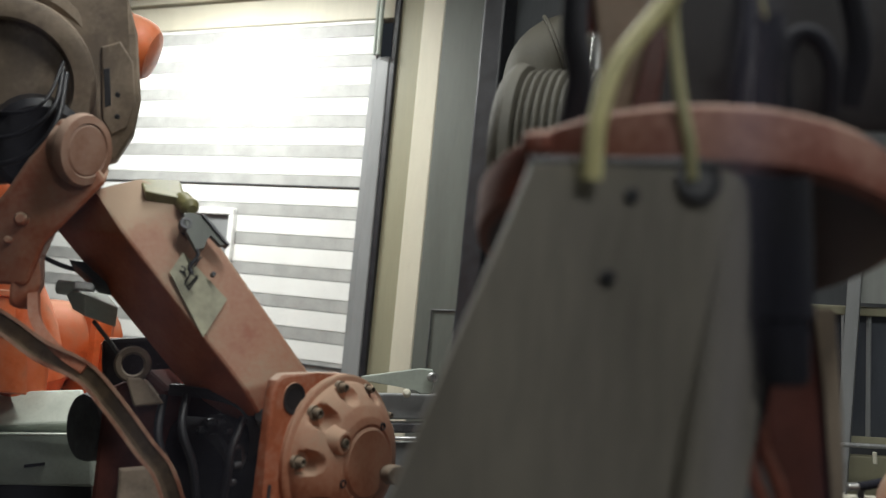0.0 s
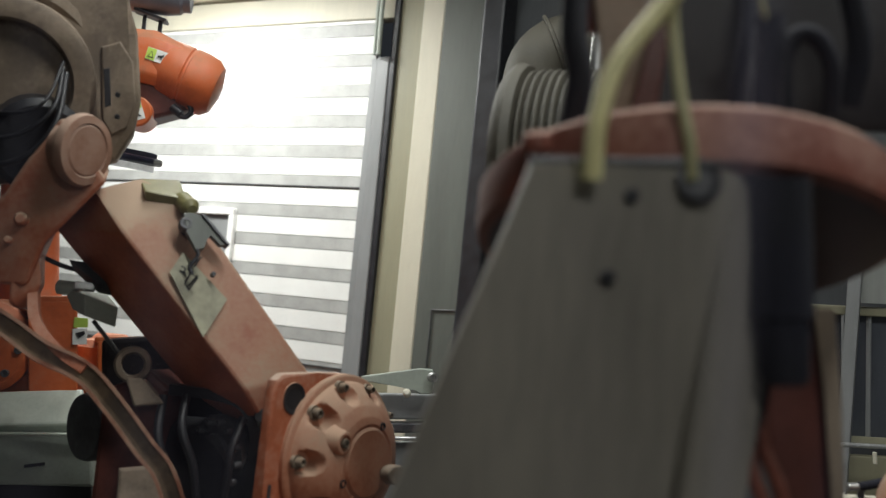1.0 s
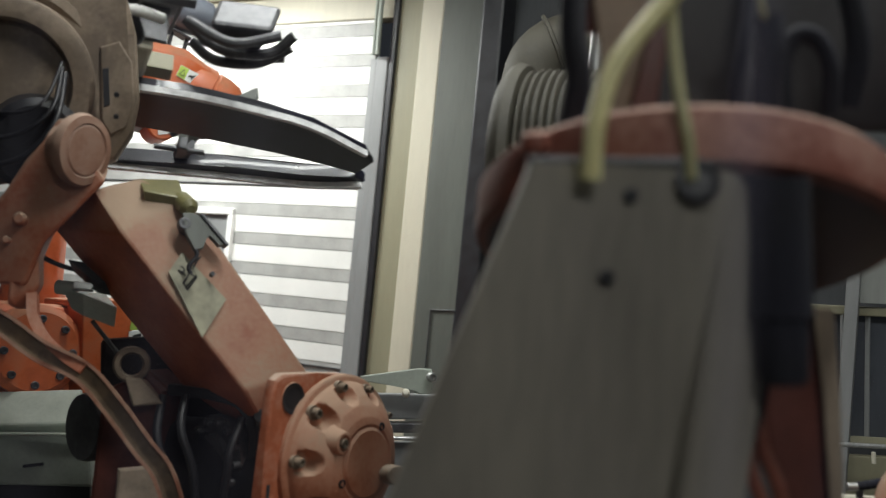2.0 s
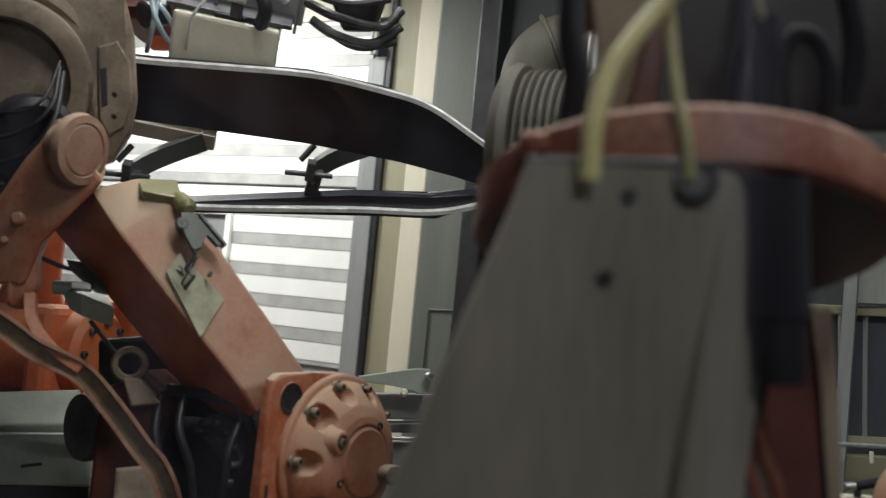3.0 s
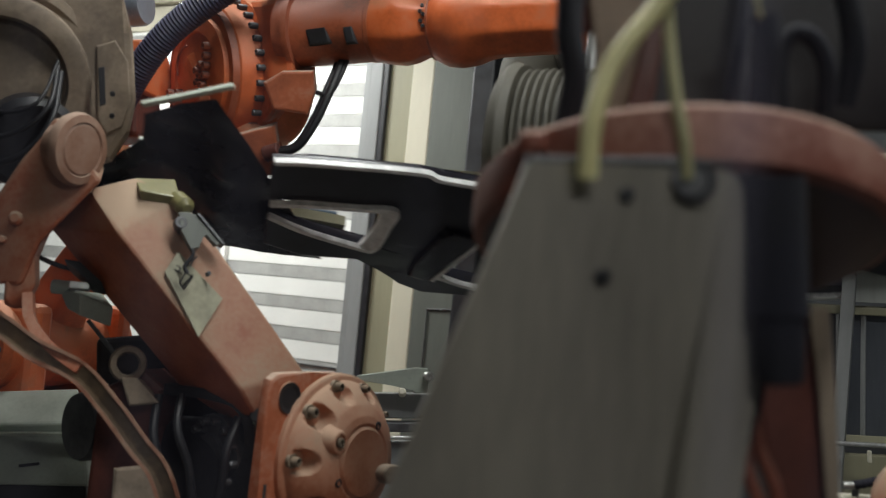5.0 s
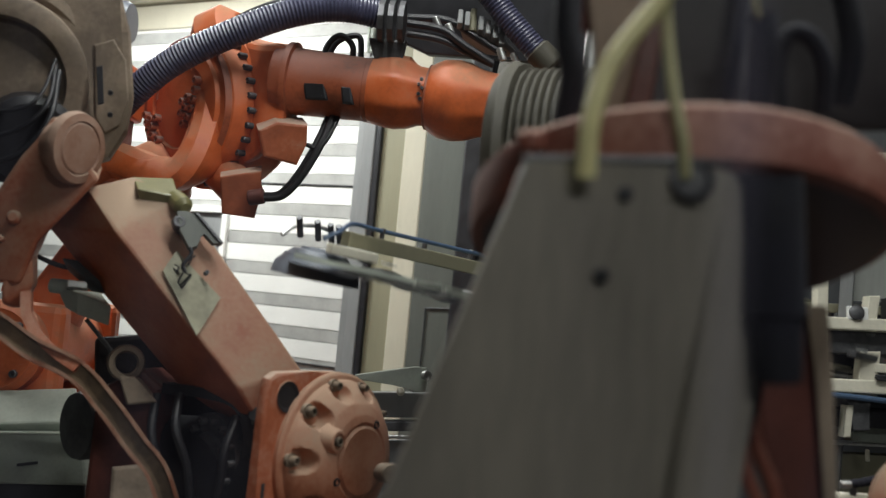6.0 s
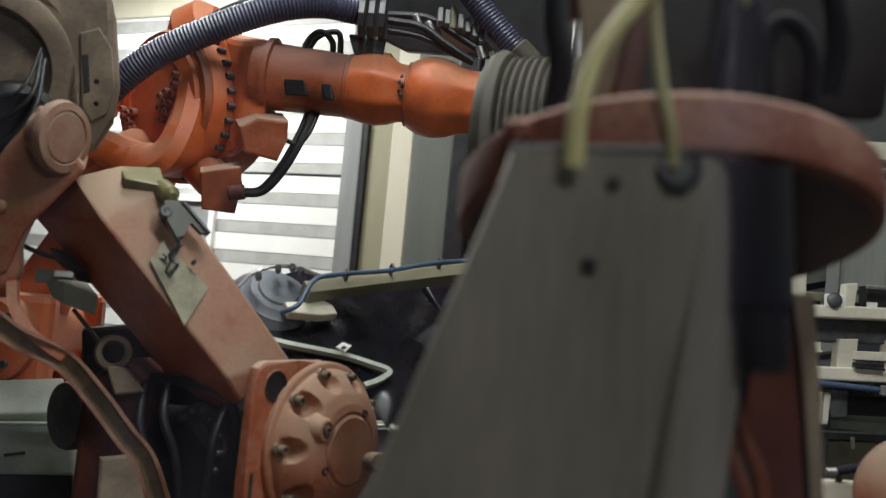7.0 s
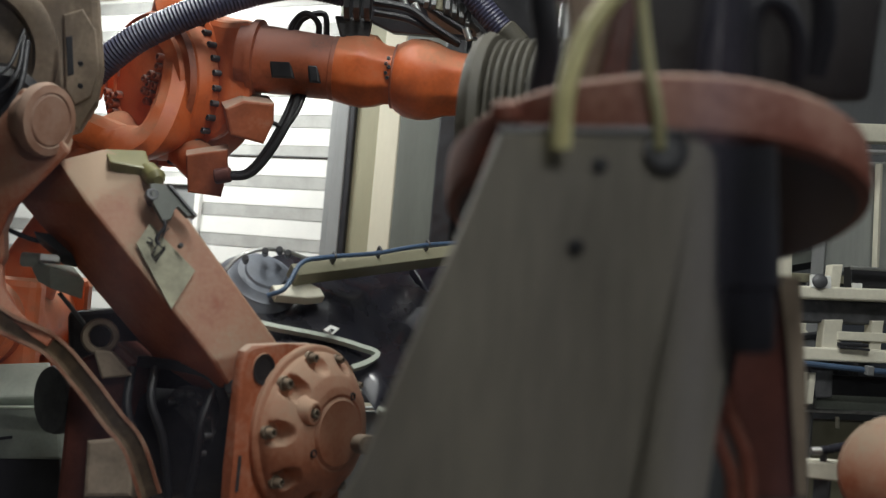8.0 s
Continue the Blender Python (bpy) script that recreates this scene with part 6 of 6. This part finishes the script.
part("upright", prism(B(), plane((-0.359, 4.639, 1.399), (0.416, -0.908, 0.039)), [(-0.038, 0.065), (0.044, 0.073), (0.038, -0.065), (-0.044, -0.073)], 0.08, 0.006), frame_cream, slide)
part("upright", prism(B(), plane((-0.187, 4.723, 1.411), (0.416, -0.908, 0.039)), [(-0.023, 0.067), (0.030, 0.071), (0.023, -0.067), (-0.030, -0.071)], 0.08, 0.006), frame_cream, slide)
part("upright", prism(B(), plane((-0.361, 4.630, 1.654), (0.416, -0.908, 0.039)), [(-0.020, 0.052), (0.028, 0.057), (0.020, -0.052), (-0.028, -0.057)], 0.08, 0.006), frame_cream, slide)
part("upright", prism(B(), plane((-0.425, 4.614, 1.161), (0.416, -0.908, 0.039)), [(-0.012, 0.067), (0.018, 0.070), (0.012, -0.067), (-0.017, -0.070)], 0.08, 0.006), frame_cream, slide)
part("upright", prism(B(), plane((-0.545, 4.547, 1.439), (0.416, -0.908, 0.039)), [(-0.038, 0.318), (0.011, 0.322), (0.038, -0.314), (-0.011, -0.319)], 0.08, 0.006), frame_cream, slide)
part("upright", prism(B(), plane((-0.007, 4.808, 1.492), (0.416, -0.908, 0.039)), [(-0.047, 0.317), (0.026, 0.323), (0.047, -0.314), (-0.026, -0.320)], 0.08, 0.006), frame_cream, slide)
part("tube", tube(B(), [(-0.641, 4.483, 1.268), (-0.443, 4.580, 1.268), (-0.201, 4.699, 1.263), (0.196, 4.893, 1.263)], 0.013, 10), blue_cable, slide, "blue air tube")
part("clip", box(B(), plane((-0.204, 4.675, 1.263), (0.469, -0.882, -0.056)), 0.03, 0.04, 0.04), jamb_grey, slide)
part("slot", prism(B(), plane((-0.267, 4.641, 1.355), (0.411, -0.907, 0.087)), [(-0.063, 0.004), (0.067, 0.001), (0.068, -0.008), (-0.062, -0.006)], 0.02, 0.002), black_rubber, slide)
part("fitting", lathe(B(), plane((-0.419, 4.580, 1.630), (0.433, -0.871, 0.232)), [(0, -0.02), (0.032, -0.02), (0.032, 0), (0.02, 0.006), (0, 0.006)], 24), dark_steel, slide)
part("fitting_plate", box(B(), plane((-0.421, 4.602, 1.624), (0.433, -0.871, 0.232)), 0.09, 0.06, 0.02), white_label, slide)
part("box", prism(B(), plane((-0.233, 4.781, 1.670), (0.461, -0.886, 0.043)), [(-0.088, 0.037), (0.150, 0.043), (0.155, -0.042), (-0.083, -0.052)], 0.08, 0.006), black_rubber, slide)
part("box_edge", beam(B(), (-0.309, 4.699, 1.701), (-0.099, 4.801, 1.706), 0.02, 0.016), steel, slide)
FP = plane((-0.293, 4.652, 1.322), (0.411, -0.907, 0.087))
for x, y in ((-0.60, 4.56), (0.22, 4.97)):
    part("leg", beam(B(), (x, y, 1.20), (x, y, 0.0), 0.07, 0.07), dark_steel, slide)
part("shelf", prism(B(), FP, [(-0.045, 0.098), (0.53, 0.125), (0.53, 0.085), (-0.045, 0.058)], 0.10, 0.005, front=-0.004), frame_cream, slide)
part("shelf_slot", prism(B(), FP, [(-0.042, 0.050), (0.089, 0.056), (0.088, 0.040), (-0.043, 0.033)], 0.03, 0.004, front=0.004), black_rubber, slide)
part("guard_plate", prism(B(), FP, [(0.052, -0.117), (0.50, -0.10), (0.50, -0.225), (-0.021, -0.244), (-0.023, -0.201), (0.055, -0.194)], 0.32, 0.004, front=-0.30), green_grey, slide)
part("drive_block", prism(B(), FP, [(-0.144, -0.063), (-0.040, -0.053), (-0.038, -0.190), (-0.110, -0.197)], 0.14, 0.006, front=-0.05), dark_steel, slide)
part("tag", prism(B(), plane((-0.278, 4.694, 1.624), (0.461, -0.886, 0.043)), [(-0.023, 0.010), (0.022, 0.012), (0.023, -0.013), (-0.022, -0.014)], 0.01, 0), white_label, slide)


def motions():
    # the rear robot: turret, upper arm and the lower arm that follows them
    base = Matrix.Translation((-AXLE.x, -AXLE.y, 0))
    turns = [(0.0, -212), (0.6, -186), (1.0, -168), (1.4, -156), (1.7, -150), (2.2, -136), (2.8, -116), (3.5, -82), (4.0, -56), (4.5, -30), (5.0, -14), (5.8, -3), (6.4, 0), (8.0, 0)]
    walk(tur, [(t, base @ Matrix.Translation((AXLE.x, AXLE.y, 0)) @ pose(0, 0, 0, 0, 0, 28 + a)) for t, a in turns])
    arm = [
        (0.0, pose(-4.471, 3.219, 2.691, 0, 0, -148)), (0.5, pose(-4.355, 3.284, 2.640, 0, 0, -146)), (0.7, pose(-4.302, 3.316, 2.620, 0, 0, -145)), (1.0, pose(-4.190, 3.378, 2.556, 0, 0, -144)), (1.5, pose(-4.157, 3.398, 2.509, 0, -2, -142)), (1.7, pose(-4.151, 3.403, 2.498, 0, -3, -138)),
        (2.2, pose(-3.984, 3.366, 2.709, 0, -8, -114)), (2.8, pose(-3.773, 3.228, 3.119, 0, -8, -84)), (3.1, pose(-3.501, 3.267, 3.000, 0, -8, -68)), (3.5, pose(-3.376, 3.455, 2.867, 0, -8, -42)), (4.0, pose(-3.338, 3.464, 3.010, 0, -7, -10)), (4.3, pose(-3.335, 3.469, 2.950, 0, -4, 4)),
        (4.5, pose(-3.329, 3.477, 2.860, 0, -3, 8)), (4.7, pose(-3.252, 3.426, 2.580, 0, -3, 12)), (5.2, pose(-3.080, 3.415, 2.414, 0, -8, 18)), (5.8, pose(-3.140, 3.450, 2.312, 0, -1, 25)), (6.0, pose(-3.195, 3.425, 2.292, 0, 0, 26)), (6.2, pose(-3.220, 3.416, 2.276, 0, 0, 28)), (6.4, pose(-3.233, 3.411, 2.266, 0, 0, 28)), (6.5, UM), (8.0, UM)]
    walk(uarm, [(t, base @ m) for t, m in arm])
    back = Vector((-4.004, 3.363, 2.540))
    walk(rlow, [(t, base @ axis(tuple(AXLE), back if 2.0 < t < 4.6 else m @ UM.inverted() @ Vector((-3.274, 3.479, 2.119)))) for t, m in arm])
    # the panel and the gripper that carries it
    carry = [
        (0.0, pose(-4.628, 1.137, 2.059, 187, 2, 68)), (0.5, pose(-4.513, 1.263, 2.068, 187, 2, 66)), (1.0, pose(-4.350, 1.450, 2.086, 187, 2, 63)), (1.5, pose(-4.156, 1.657, 2.117, 186, 2, 60)), (1.7, pose(-3.991, 1.853, 2.139, 177, 2, 57)),
        (2.2, pose(-3.753, 2.222, 2.126, 146, 3, 48)), (2.8, pose(-3.712, 2.673, 2.173, 122, 4, 40)), (3.0, pose(-3.656, 2.725, 2.165, 122, 4, 38)), (3.3, pose(-3.444, 2.857, 2.175, 122, 5, 36)), (3.5, pose(-3.232, 2.989, 2.190, 122, 6, 34)), (3.7, pose(-3.037, 3.102, 2.220, 122, 5.5, 33)), (3.9, pose(-2.843, 3.205, 2.245, 122, 4, 33)),
        (4.0, pose(-2.887, 3.380, 2.267, 122, 4, 33)), (4.3, pose(-2.697, 3.485, 2.275, 122, 4, 34)), (4.5, pose(-2.656, 3.514, 2.221, 124, 4, 34)), (4.7, pose(-2.420, 3.665, 2.020, 132, 1, 34)),
        (5.2, pose(-1.806, 4.024, 1.720, 146, 2, 42)), (5.8, pose(-1.330, 4.360, 1.395, 165, 8, 54)), (6.0, pose(-1.320, 4.395, 1.420, 186, 5, 60)), (6.2, pose(-1.480, 4.345, 1.441, 217, -6, 64)), (6.4, pose(-1.474, 4.348, 1.426, 222, -6, 64)), (8.0, pose(-1.474, 4.348, 1.426, 222, -6, 64))]
    walk(panel, carry)
    walk(grip, carry)
    # the frame glides in from the side
    x, y, z = FT
    away = Vector((0.772, 0.627, 0.103)) * 1.3
    walk(slide, [(0.0, pose(x + away.x, y + away.y, z)), (4.7, pose(x + away.x, y + away.y, z)), (5.4, pose(x + away.x * 0.45, y + away.y * 0.45, z)), (5.8, pose(x + away.x * 0.12, y + away.y * 0.12, z)), (6.2, pose(x, y, z)), (8.0, pose(x, y, z))])


motions()
